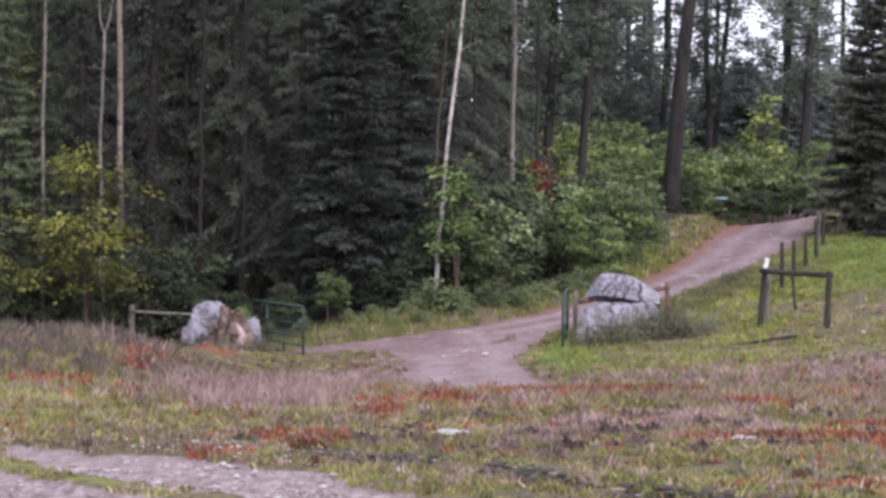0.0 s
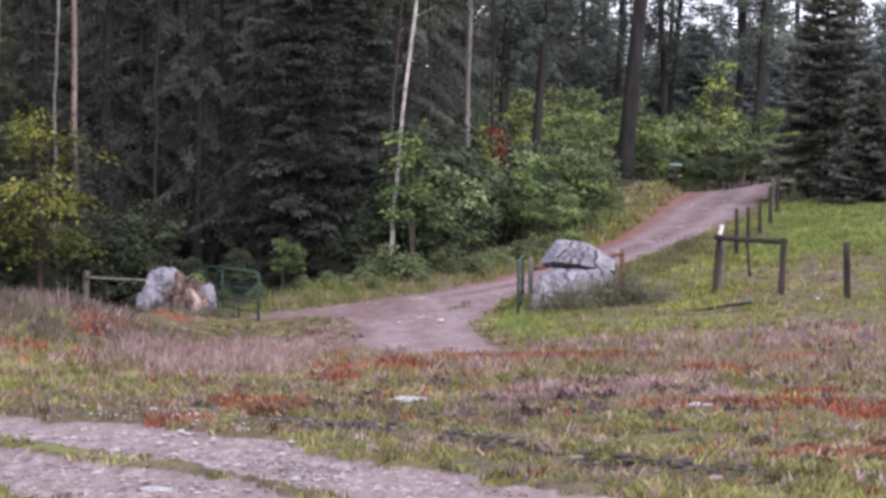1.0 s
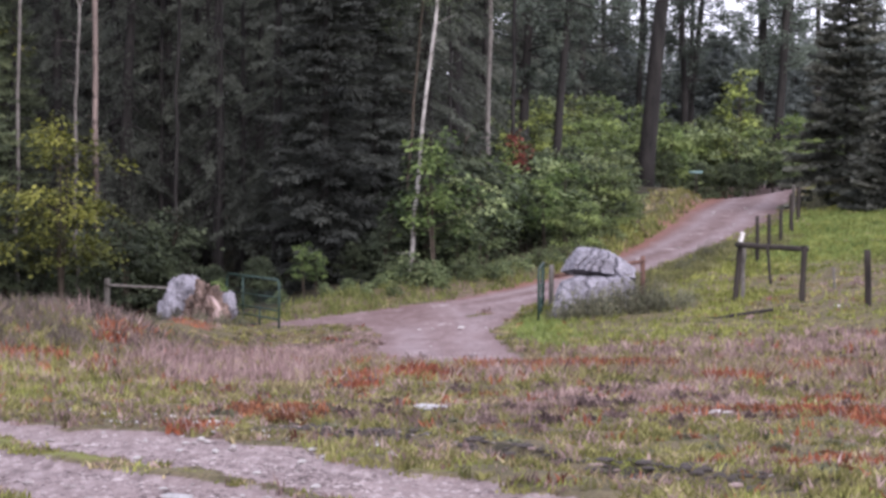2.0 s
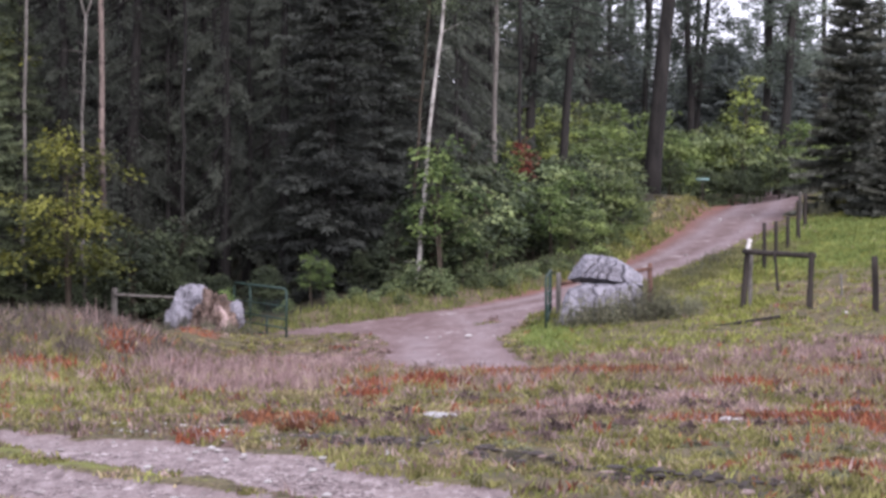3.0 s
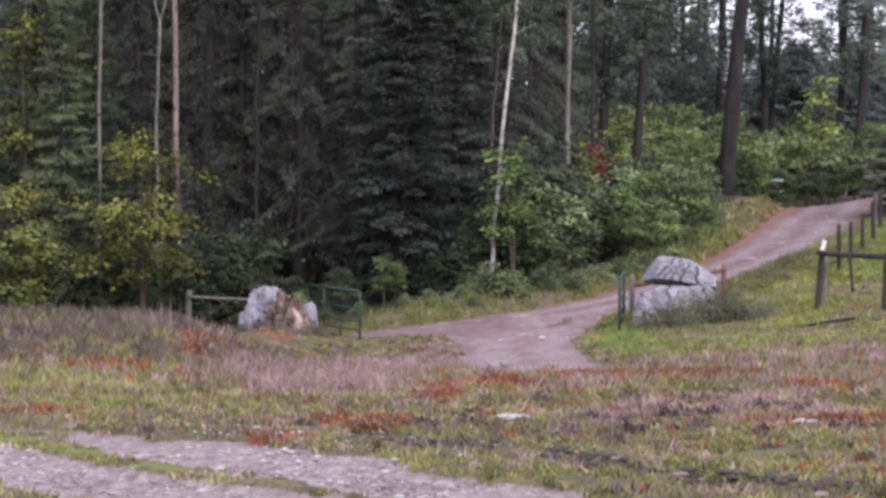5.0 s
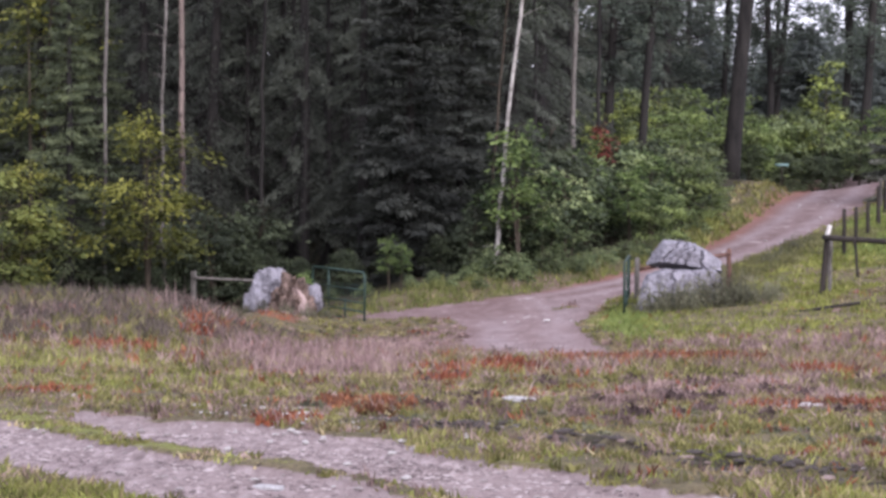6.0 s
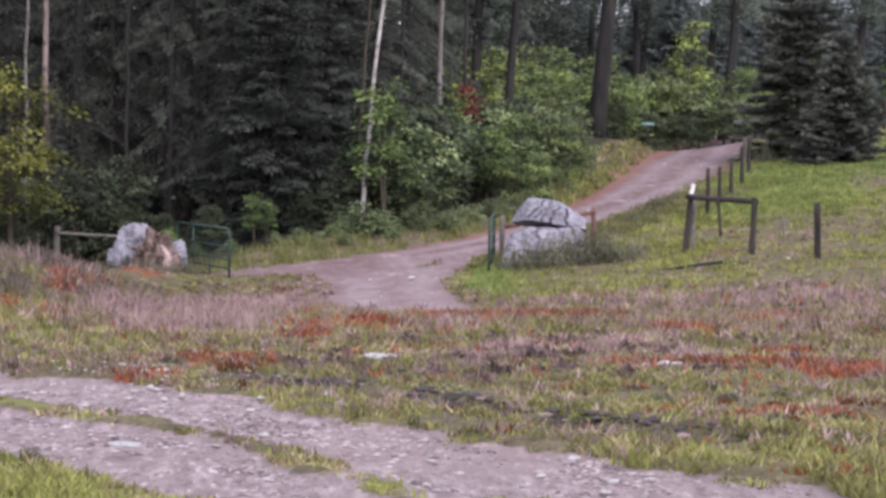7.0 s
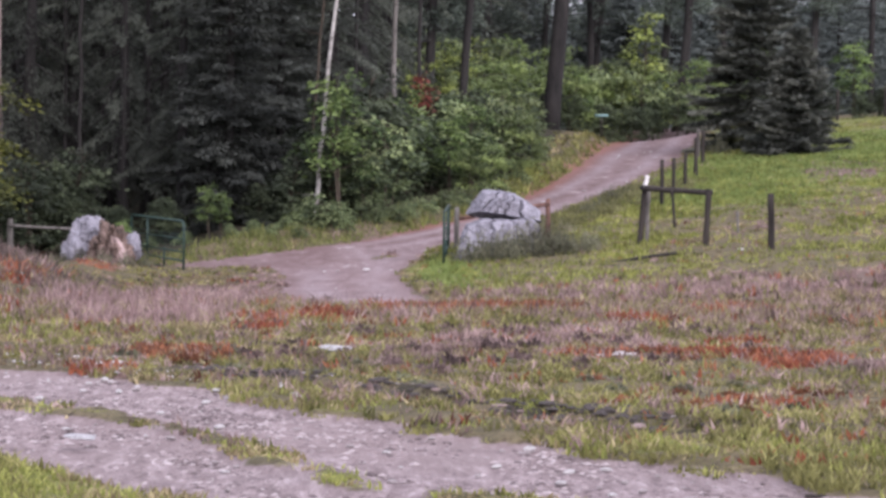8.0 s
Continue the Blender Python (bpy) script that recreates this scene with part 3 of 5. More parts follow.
def conifer(name, tall, clear, reach, seed, needles, bark, label, category="tree", whorl=0.34, droop=0.35, spray=0.34, per=1.0, trunk_r=None, dead=0.0, group="forest trees", top_shape=1.0, hang=0.55, many=1.0, fuzz=0.25):
    """A conifer at the origin: tapered trunk with stubs, whorls of drooping boughs, each set with needle sprays."""
    r = np.random.default_rng(seed)
    tr = trunk_r or tall * 0.012
    root = thing(name, Matrix(), label, category, group)
    bm = bmesh.new()
    sway = r.normal(0, 0.05, 2)
    zs = np.linspace(-0.3, tall, 12)
    tube(bm, [(sway[0] * math.sin(z * 0.35), sway[1] * math.sin(z * 0.3 + 1), z) for z in zs], [tr * (1.25 if z < 0 else 1) * (1 - 0.93 * max(z, 0) / tall) for z in zs], 9)
    P, D, S, L, Wd, T = [], [], [], [], [], []
    z = clear
    while z < tall - 0.15:
        f = (z - clear) / (tall - clear)
        ln0 = reach * (1 - f) ** top_shape * (0.7 + 0.3 * min(1, (f + 0.04) / 0.1)) + 0.15
        k = int(r.integers(4, 7) * many)
        a0 = r.uniform(0, 6.28)
        for j in range(k):
            ln = ln0 * r.uniform(0.6, 1.12)
            a = a0 + 6.28 * j / k + r.normal(0, 0.25)
            zz = z + r.uniform(-0.15, 0.15)
            lift = r.uniform(0.0, 0.35) - droop * (1 - f)
            out = np.array([math.cos(a), math.sin(a), 0])
            side = np.array([-math.sin(a), math.cos(a), 0])
            u = np.linspace(0, 1, 5)
            bend = zz + ln * (lift * u - droop * 0.55 * u ** 2 + 0.18 * u ** 3)
            pts = out[None] * (u * ln)[:, None]
            pts[:, 2] = bend
            if ln > 0.5 and r.random() < 0.75:
                tube(bm, pts[::2], [0.018 + ln * 0.008, 0.012, 0.004], 4, False)
            if r.random() < dead:
                continue
            m = max(4, int((ln + 0.25) * 15 * per))
            t = 0.12 + 0.9 * r.random(m) ** 0.75
            base = out[None] * (t * ln)[:, None]
            base[:, 2] = np.interp(t, u, bend)
            fan = (1.05 - t)[:, None] * ln * 0.36
            sg = r.uniform(-1, 1, m)[:, None]
            base = base + side[None] * sg * fan + r.normal(0, 0.035, (m, 3))
            base[:, 2] -= np.abs(sg[:, 0]) * fan[:, 0] * 0.35
            d = unit(out[None] * 1.0 + side[None] * sg * 0.9 + r.normal(0, fuzz, (m, 3)) + np.array([0, 0, -hang]))
            s = unit(np.cross(d, np.array([0, 0, 1.0]) + r.normal(0, 0.45, (m, 3))))
            P.append(base), D.append(d), S.append(s), T.append(np.full(m, r.random()))
            L.append(spray * r.uniform(0.5, 1.3, m)), Wd.append(spray * r.uniform(0.16, 0.42, m))
        z += whorl * r.uniform(0.7, 1.3)
    add_part("trunk", bm, bark, root)
    v, f = blades(np.concatenate(P), np.concatenate(D), np.concatenate(S), np.concatenate(L), np.concatenate(Wd))
    array_part("crown", v, f.tolist(), needles, root, tone=np.concatenate(T))
    return root


def pine(name, tall, clear, seed, label, trunk_r, lean=0.0, needles=None, bark=None, group="tall pines", clumps=46, reach=2.2):
    """A tall pine: bare trunk with dead stubs, open crown of needle tufts on crooked limbs."""
    r = np.random.default_rng(seed)
    root = thing(name, Matrix(), label, "tree", group)
    bm = bmesh.new()
    zs = np.linspace(-0.4, tall, 14)
    axis = lambda z: np.array([lean * z + 0.06 * math.sin(z * 0.5 + seed), 0.05 * math.sin(z * 0.4), z])
    tube(bm, [axis(z) for z in zs], [trunk_r * (1.3 if z < 0 else 1.0) * (1 - 0.72 * max(z, 0) / tall) for z in zs], 10)
    for _ in range(10):
        z = r.uniform(1.5, clear)
        a = r.uniform(0, 6.28)
        ln = r.uniform(0.2, 0.9)
        o = np.array([math.cos(a), math.sin(a), r.uniform(-0.3, 0.2)])
        b = axis(z)
        tube(bm, [b, b + o * ln], [0.02, 0.006], 4, False)
    P, D, S, T = [], [], [], []
    for i in range(clumps):
        z = clear + (tall - clear) * ((i + r.random()) / clumps)
        f = (z - clear) / (tall - clear)
        a = r.uniform(0, 6.28)
        ln = reach * (1 - 0.75 * f) * r.uniform(0.35, 1.1)
        b = axis(z)
        e = b + np.array([math.cos(a) * ln, math.sin(a) * ln, ln * r.uniform(-0.15, 0.35)])
        tube(bm, [b, (b + e) / 2 + np.array([0, 0, -0.08 * ln]), e], [0.05, 0.03, 0.01], 5, False)
        for c in range(4):
            q = b + (e - b) * r.uniform(0.4, 1.05) + r.normal(0, 0.16, 3)
            m = 26
            d = unit(r.normal(0, 1, (m, 3)) + np.array([math.cos(a) * 0.6, math.sin(a) * 0.6, 0.25]))
            P.append(q + d * 0.05 + r.normal(0, 0.16, (m, 3))), D.append(d), T.append(np.full(m, r.random()))
            S.append(unit(np.cross(d, r.normal(0, 1, (m, 3)))))
    add_part("trunk", bm, bark or BARK_PINE, root)
    P, D, S = np.concatenate(P), np.concatenate(D), np.concatenate(S)
    v, f = blades(P, D, S, r.uniform(0.18, 0.36, len(P)), r.uniform(0.05, 0.11, len(P)))
    array_part("crown", v, f.tolist(), needles or NEEDLE_PINE, root, tone=np.concatenate(T))
    return root


def broadleaf(name, tall, wide, seed, leaves, label, category="shrub", leaf=0.12, clumps=60, per=42, group="roadside shrubs", low=0.1, bark=None):
    """A leafy shrub or sapling: several bowed stems, side twigs, and clumps of leaves in tiers with gaps between."""
    r = np.random.default_rng(seed)
    root = thing(name, Matrix(), label, category, group)
    ends, stems = [], []
    for k in range(r.integers(4, 7)):
        a = r.uniform(0, 6.28)
        top = np.array([math.cos(a) * wide * r.uniform(0.1, 0.55), math.sin(a) * wide * r.uniform(0.1, 0.55), tall * r.uniform(0.6, 1.0)])
        b = np.array([r.normal(0, 0.12), r.normal(0, 0.12), -0.15])
        u = np.linspace(0, 1, 6)[:, None]
        pts = b + (top - b) * u + np.array([math.cos(a), math.sin(a), 0]) * (np.sin(u * 3.14) * -0.12 * wide)
        bm = bmesh.new()
        tube(bm, pts, np.linspace(0.012 * tall + 0.01, 0.006, 6), 6, False)
        ends.append(pts), stems.append(bm)
    twigs = bmesh.new()
    P, D, S, L, T = [], [], [], [], []
    for c in range(clumps):
        k = r.integers(len(ends))
        st = ends[k]
        t = low + (1 - low) * r.random() ** 0.8
        q0 = np.array([np.interp(t, np.linspace(0, 1, 6), st[:, i]) for i in range(3)])
        a = r.uniform(0, 6.28)
        spread = wide * (0.25 + 0.75 * math.sin(min(1, 1.15 - t * 0.95) * 1.57)) * r.uniform(0.2, 1.0) * 0.8
        q = q0 + np.array([math.cos(a) * spread, math.sin(a) * spread, r.normal(0, 0.12) + spread * 0.12])
        tube(twigs, [q0, (q0 + q) / 2 + np.array([0, 0, 0.06]), q], [0.012, 0.008, 0.003], 4, False)
        m = int(per * r.uniform(0.6, 1.4))
        size = r.uniform(0.16, 0.36) * (0.6 + 0.25 * wide)
        off = r.normal(0, 1, (m, 3)) * np.array([size, size, size * 0.3])
        off[:, 2] -= 0.25 * (off[:, 0] ** 2 + off[:, 1] ** 2) / size
        d = unit(np.stack([off[:, 0] + math.cos(a) * 0.2, off[:, 1] + math.sin(a) * 0.2, np.full(m, -0.8 * size)], 1) + r.normal(0, 0.5 * size, (m, 3)))
        s = unit(np.cross(d, np.array([0, 0, 1.0]) + r.normal(0, 0.4, (m, 3))))
        P.append(q + off), D.append(d), S.append(s), L.append(leaf * r.uniform(0.6, 1.25, m)), T.append(np.full(m, r.random()))
    for bm in stems:
        add_part("stem", bm, bark or TWIG, root)
    tagged(add_part("branching", twigs, bark or TWIG, root), kind="stuff")
    L = np.concatenate(L)
    v, f = blades(np.concatenate(P), np.concatenate(D), np.concatenate(S), L, L * 0.7)
    array_part("crown", v, f.tolist(), leaves, root, tone=np.concatenate(T))
    return root


def tiered(name, tall, wide, seed, leaves, label, category="shrub", leaf=0.15, boughs=30, per=70, low=0.3, group="roadside shrubs", stems=3, slim=0.0):
    """A leafy sapling of the shade: slim stems and arching boughs, each a flat drooping spray of leaves, with dark gaps between."""
    r = np.random.default_rng(seed)
    root = thing(name, Matrix(), label, category, group)
    lines, meshes = [], []
    for k in range(stems):
        a = r.uniform(0, 6.28)
        top = np.array([math.cos(a) * wide * r.uniform(0.05, 0.4), math.sin(a) * wide * r.uniform(0.05, 0.4), tall * (1.0 if k == 0 else r.uniform(0.6, 0.95))])
        u = np.linspace(0, 1, 6)[:, None]
        b = np.array([r.normal(0, 0.08), r.normal(0, 0.08), -0.15])
        pts = b + (top - b) * u + r.normal(0, 0.03, (6, 3)) * u
        bm = bmesh.new()
        tube(bm, pts, np.linspace(0.008 * tall + 0.01, 0.006, 6), 6, False)
        lines.append(pts), meshes.append(bm)
    twigs = bmesh.new()
    P, D, S, L, T = [], [], [], [], []
    for c in range(boughs):
        k = 0 if r.random() < 0.4 else r.integers(stems)
        v = (c + r.random()) / boughs
        t = low + (1 - low) * v
        q0 = np.array([np.interp(t, np.linspace(0, 1, 6), lines[k][:, i]) for i in range(3)])
        a = c * 2.4 + r.normal(0, 0.5)
        ln = wide * ((1 - slim) * (0.25 + 0.75 * math.sin(0.7 + 2.2 * v)) + slim * 0.5) * r.uniform(0.55, 1.15)
        out, side = np.array([math.cos(a), math.sin(a), 0]), np.array([-math.sin(a), math.cos(a), 0])
        rise, fall = r.uniform(0.2, 0.95), r.uniform(0.3, 0.8)
        at = lambda w: q0 + out * ln * w + np.array([0, 0, 1]) * (ln * (rise * w - fall * w * w))
        tube(twigs, [at(0), at(0.5), at(1.0)], [0.014, 0.009, 0.003], 4, False)
        tone = r.random()
        for j in range(int(2 + 2 * ln)):
            w = r.uniform(0.3, 1.05)
            lat = r.normal(0, 0.24) * ln * (1.1 - 0.6 * w)
            q = at(w) + side * lat - np.array([0, 0, 0.25 * abs(lat)])
            m = int(per * r.uniform(0.15, 0.35))
            sz = 0.10 + 0.07 * wide * r.uniform(0.5, 1.2)
            off = r.normal(0, 1, (m, 3)) * np.array([sz, sz, sz * 0.5])
            off[:, 2] -= 0.22 * (off[:, 0] ** 2 + off[:, 1] ** 2) / sz
            d = unit(off * np.array([1, 1, 0.2]) + out * sz * 0.8 + np.array([0, 0, -0.55 * sz]) + r.normal(0, 0.35 * sz, (m, 3)))
            s = unit(np.cross(d, np.array([0, 0, 1.0]) + r.normal(0, 0.35, (m, 3))))
            P.append(q + off), D.append(d), S.append(s), L.append(leaf * r.uniform(0.6, 1.3, m)), T.append(np.full(m, np.clip(tone + r.normal(0, 0.22), 0, 1)))
    for bm in meshes:
        add_part("stem", bm, TWIG, root)
    tagged(add_part("branching", twigs, TWIG, root), kind="stuff")
    L = np.concatenate(L)
    v, f = blades(np.concatenate(P), np.concatenate(D), np.concatenate(S), L, L * 0.72)
    array_part("crown", v, f.tolist(), leaves, root, tone=np.concatenate(T))
    return root


def weeds(tall, wide, seed, leaves, label, name="weed_clump", group="weed clumps", stalks=34, leaf=(0.06, 0.16), broad=(0.012, 0.03)):
    """A clump of upright weed stalks, each set with narrow leaves."""
    r = np.random.default_rng(seed)
    root = thing(name, Matrix(), label, "weeds", group)
    bm = bmesh.new()
    P, D, S, T = [], [], [], []
    for k in range(stalks):
        a, q = r.uniform(0, 6.28), wide * math.sqrt(r.random())
        b = np.array([math.cos(a) * q, math.sin(a) * q, -0.05])
        h = tall * r.uniform(0.45, 1.0) * (1.1 - 0.55 * q / wide)
        e = b + np.array([r.normal(0, 0.16), r.normal(0, 0.16), 1.0]) * h
        tube(bm, [b, (b + e) / 2, e], [0.007, 0.005, 0.002], 3, False)
        m = 26
        t = r.uniform(0.1, 1.0, m)
        d = unit(r.normal(0, 1, (m, 3)) + np.array([0, 0, 0.5]))
        P.append(b + (e - b) * t[:, None]), D.append(d), S.append(unit(np.cross(d, r.normal(0, 1, (m, 3))))), T.append(np.full(m, r.random()))
    tagged(add_part("stalk_tuft", bm, TWIG, root), kind="stuff")
    P = np.concatenate(P)
    v, f = blades(P, np.concatenate(D), np.concatenate(S), r.uniform(*leaf, len(P)), r.uniform(*broad, len(P)))
    array_part("leaves", v, f.tolist(), leaves, root, tone=np.concatenate(T))
    return root


def place(ob, x, y, turn=0.0, size=1.0, dz=0.0):
    ob.matrix_basis = pose(x, y, height(x, y) + dz, 0, 0, turn) @ Matrix.Scale(size, 4)
    return ob


def again(ob, x, y, turn=0.0, size=1.0, dz=0.0, label=""):
    c = copy_thing(ob, pose(x, y, height(x, y) + dz, 0, 0, turn))
    c.scale = (size, size, size)
    return tagged(c, label)

# ---- boulders, gates, fences ----
def rock_mesh(size, seed, cuts=9, sub=5, rough=0.1, groove=0.0, flat=0.8, faces=(), clefts=()):
    """A broken boulder: a ball cut by planes, roughened at two scales; groove adds upright clefts."""
    r = random.Random(seed)
    bm = bmesh.new()
    bmesh.ops.create_icosphere(bm, subdivisions=sub, radius=1.5 if faces else 1.0)
    planes = []
    for _ in range(cuts):
        n = Vector((r.uniform(-1, 1), r.uniform(-1, 1), r.uniform(-0.2, 1))).normalized()
        planes.append((n, r.uniform(0.62, 0.86)))
    planes += [(Vector(n).normalized(), d) for *n, d in faces]
    off = Vector((seed * 3.1, seed * 1.7, 0))
    for v in bm.verts:
        p = v.co.copy()
        for n, d in planes:
            e = p.dot(n) - d
            if e > 0:
                p -= n * e * 0.92
        q = p * 1.6 + off
        p += p.normalized() * rough * (noise.noise(q) - 0.9 * max(0.0, 0.25 - abs(noise.noise(q * 1.7))) + 0.5 * noise.noise(q * 3.1) + 0.3 * noise.noise(q * 7.3))
        if groove:
            g = math.sin(p.x * 7.5 + 2.5 * noise.noise(q) - p.z * 3.0)
            p -= Vector((p.x * 0.4, p.y, 0.3)).normalized() * groove * max(0.0, g - 0.45)
        for at, slope, wide, deep in clefts:
            e = (p.x - at - slope * p.z + 0.10 * noise.noise(q * 2.0)) / wide
            p -= Vector((0.15 * p.x, p.y, 0.25)).normalized() * deep * math.exp(-e * e)
        if p.z < -flat:
            p.z = -flat + (p.z + flat) * 0.3
        v.co = Vector((p.x * size[0], p.y * size[1], p.z * size[2]))
    return bm


def boulder(x, y, z, size, seed, mat, label, turn=0, tilt=(0, 0), **kw):
    me = bpy.data.meshes.new("boulder")
    bm = rock_mesh(size, seed, **kw)
    bm.to_mesh(me)
    bm.free()
    me.materials.append(mat)
    ob = new("boulder", me)
    ob.matrix_basis = pose(x, y, z, tilt[0], tilt[1], turn)
    return tagged(ob, label, "boulder", "gateway boulders")


boulder(6.16, 64.6, 0.90, (1.08, 0.75, 0.62), 3, ROCK_GREY, "broad pale grey boulder half sunk in grass beside the road", 2, cuts=0, sub=6, rough=0.11, groove=0.02, flat=1.2, clefts=((-0.42, 0.1, 0.03, 0.15), (0.30, -0.2, 0.03, 0.1), (0.74, -0.25, 0.04, 0.16)),
        faces=((-0.12, -0.16, 1, 0.94), (-0.565, -0.1, 0.825, 1.04), (0.8, -0.1, 0.6, 1.06), (1, -0.1, 0.25, 0.90), (-1, 0, 0.15, 0.97), (0, -1, 0.2, 0.88), (0.6, -0.8, 0.2, 0.98), (-0.6, -0.75, 0.3, 1.0), (0, 1, 0.3, 0.9)))
boulder(6.20, 65.1, 1.82, (0.89, 0.8, 0.44), 8, ROCK_GREY, "domed grey boulder with dark upright clefts resting on another", 0, tilt=(0, 6), cuts=0, sub=6, rough=0.08, groove=0.02, flat=1.6,
        clefts=((-0.55, 0.35, 0.03, 0.16), (-0.22, 0.30, 0.035, 0.12), (0.02, 0.22, 0.022, 0.14), (0.42, -0.05, 0.035, 0.24), (-0.38, 0.4, 0.02, 0.10)),
        faces=((-0.62, -0.72, 0.32, 0.80), (0.25, -0.9, 0.42, 0.82), (-0.2, -0.1, 1, 0.84), (0.3, -0.1, 1, 0.80), (1, 0, 0.1, 0.95), (-0.10, -0.26, -1, 0.66), (-0.97, -0.1, 0.235, 0.76), (0.72, -0.1, 0.69, 0.72), (-0.5, -0.2, 0.8, 0.9), (0, -1, 0.2, 0.85), (0.4, -0.7, 0.6, 0.86), (-0.4, -0.8, 0.3, 0.9), (0, 1, 0.3, 0.9)))
boulder(5.22, 64.2, 0.58, (0.45, 0.45, 0.5), 12, ROCK_GREY, "small grey boulder sunk in grass beside a large one", 30, cuts=9, sub=4, rough=0.14)
boulder(-4.78, 69.3, 0.58, (0.56, 0.6, 0.68), 5, ROCK_GREY, "blue-grey boulder with a flat top beside the gate", 0, cuts=2, rough=0.34, flat=1.2,
        faces=((-0.06, -0.16, 1, 0.86), (-0.7, -0.2, 0.7, 0.96), (0.1, -1, 0.3, 0.85), (1, 0, 0.3, 0.88), (-1, 0, 0.1, 0.95), (0.5, -0.6, 0.6, 0.95), (0, 1, 0.3, 0.9)))
boulder(-5.22, 68.7, 0.42, (0.34, 0.45, 0.44), 17, ROCK_GREY, "low blue-grey boulder like a step against a larger one", 20, cuts=8, sub=4, rough=0.2)
boulder(-4.20, 68.0, 0.58, (0.50, 0.5, 0.60), 6, ROCK_BROWN, "brown mottled boulder with dark hollows beside the gate", 0, cuts=3, sub=6, rough=0.40, groove=0.10, flat=1.2, clefts=((-0.1, 0.5, 0.06, 0.22), (0.35, -0.3, 0.06, 0.22), (-0.6, 0.2, 0.05, 0.2)),
        faces=((-0.2, -0.2, 1, 0.90), (-0.85, -0.3, 0.5, 0.86), (0.75, -0.2, 0.6, 0.80), (0, -1, 0.3, 0.85), (0.5, -0.8, 0.3, 0.88), (0, 1, 0.3, 0.9)))
boulder(-3.74, 68.5, 0.50, (0.37, 0.42, 0.50), 18, ROCK_GREY, "small pale grey boulder leaning on a brown one", 50, cuts=8, sub=5, rough=0.22)
boulder(-3.92, 67.75, 0.40, (0.17, 0.24, 0.56), 19, ROCK_PINK, "narrow pinkish slab of rock leaning on a brown boulder", 20, tilt=(-14, -20), cuts=8, sub=5, rough=0.2)


def tube_gate(x0, y0, x1, y1, top, label, bars=8):
    """A green tubular farm gate between two ends: round frame with rounded corners, rails and stiles."""
    root = thing("farm_gate", pose(x0, y0, 0), label, "gate", "gates at the entrance")
    dx, dy = x1 - x0, y1 - y0
    z0, z1 = height(x0, y0), height(x1, y1)
    ht = top - z0

    def at(u, v):
        return Vector((dx * u, dy * u, z0 + (z1 - z0) * u * 0.35 - 0.02 + (ht + 0.02) * v))
    bm = bmesh.new()
    tube(bm, [at(0, 0), at(0, 0.86), at(0.008, 0.95), at(0.03, 1), at(0.97, 1), at(0.992, 0.95), at(1, 0.86), at(1, 0)], [0.032] * 8, 8)
    add_part("frame", bm, GATE_GREEN, root)
    for v, thick in ((0.02, 0.024), (0.2, 0.024), (0.38, 0.024), (0.46, 0.008), (0.52, 0.008), (0.58, 0.008), (0.64, 0.022), (0.72, 0.008))[:bars]:
        bm = bmesh.new()
        tube(bm, [at(0, v), at(1, v)], [thick, thick], 8)
        add_part("rail", bm, GATE_GREEN, root)
    for u, v in ((0.36, 0.42), (0.68, 0.98)):
        bm = bmesh.new()
        tube(bm, [at(u, 0.02), at(u, v)], [0.026, 0.026], 8)
        add_part("stile", bm, GATE_GREEN, root)
    return root


tube_gate(-2.15, 66.4, -3.75, 70.6, 1.30, "open green tubular metal farm gate beside a boulder")
tube_gate(4.50, 63.4, 4.90, 67.2, 1.72, "open green tubular metal farm gate at the grassy verge")


def post(name, x, y, top, r, label, mat=WOOD_POST, lean=(0, 0), group="fence posts"):
    """A round wooden post: worn top, slight taper, knots."""
    root = thing(name, pose(x, y, 0), label, "post", group)
    z0 = height(x, y) - 0.3
    bm = bmesh.new()
    zs = np.linspace(z0, top, 7)
    rr = random.Random(int(x * 100 + y * 10))
    tube(bm, [(lean[0] * (z - z0) + rr.uniform(-0.006, 0.006), lean[1] * (z - z0), z) for z in zs], [r * (1.08 - 0.12 * i / 6) * rr.uniform(0.95, 1.05) for i in range(7)], 10)
    bmesh.ops.bevel(bm, geom=[e for e in bm.edges if len(e.link_faces) == 2 and all(v.co.z > top - 0.01 for v in e.verts)], offset=r * 0.25, segments=2, affect="EDGES")
    add_part("shaft", bm, mat, root)
    return root


def pole_between(name, a, b, r, mat, label, category="rail", group="", parent=None):
    bm = bmesh.new()
    a, b = Vector(a), Vector(b)
    mid = (a + b) / 2
    n = 7
    rr = random.Random(int(abs(a.x + b.y) * 100))
    tube(bm, [a.lerp(b, i / (n - 1)) - mid + Vector((rr.uniform(-1, 1), rr.uniform(-1, 1), rr.uniform(-1, 1))) * r * 0.15 for i in range(n)],
         [r * rr.uniform(0.9, 1.08) for _ in range(n)], 9)
    me = bpy.data.meshes.new(name)
    bm.normal_update()
    bm.to_mesh(me)
    bm.free()
    me.materials.append(mat)
    me.polygons.foreach_set("use_smooth", np.ones(len(me.polygons), bool))
    ob = new(name, me)
    ob.location = mid
    if parent:
        ob.parent = parent
        return ob
    return tagged(ob, label, category, group)


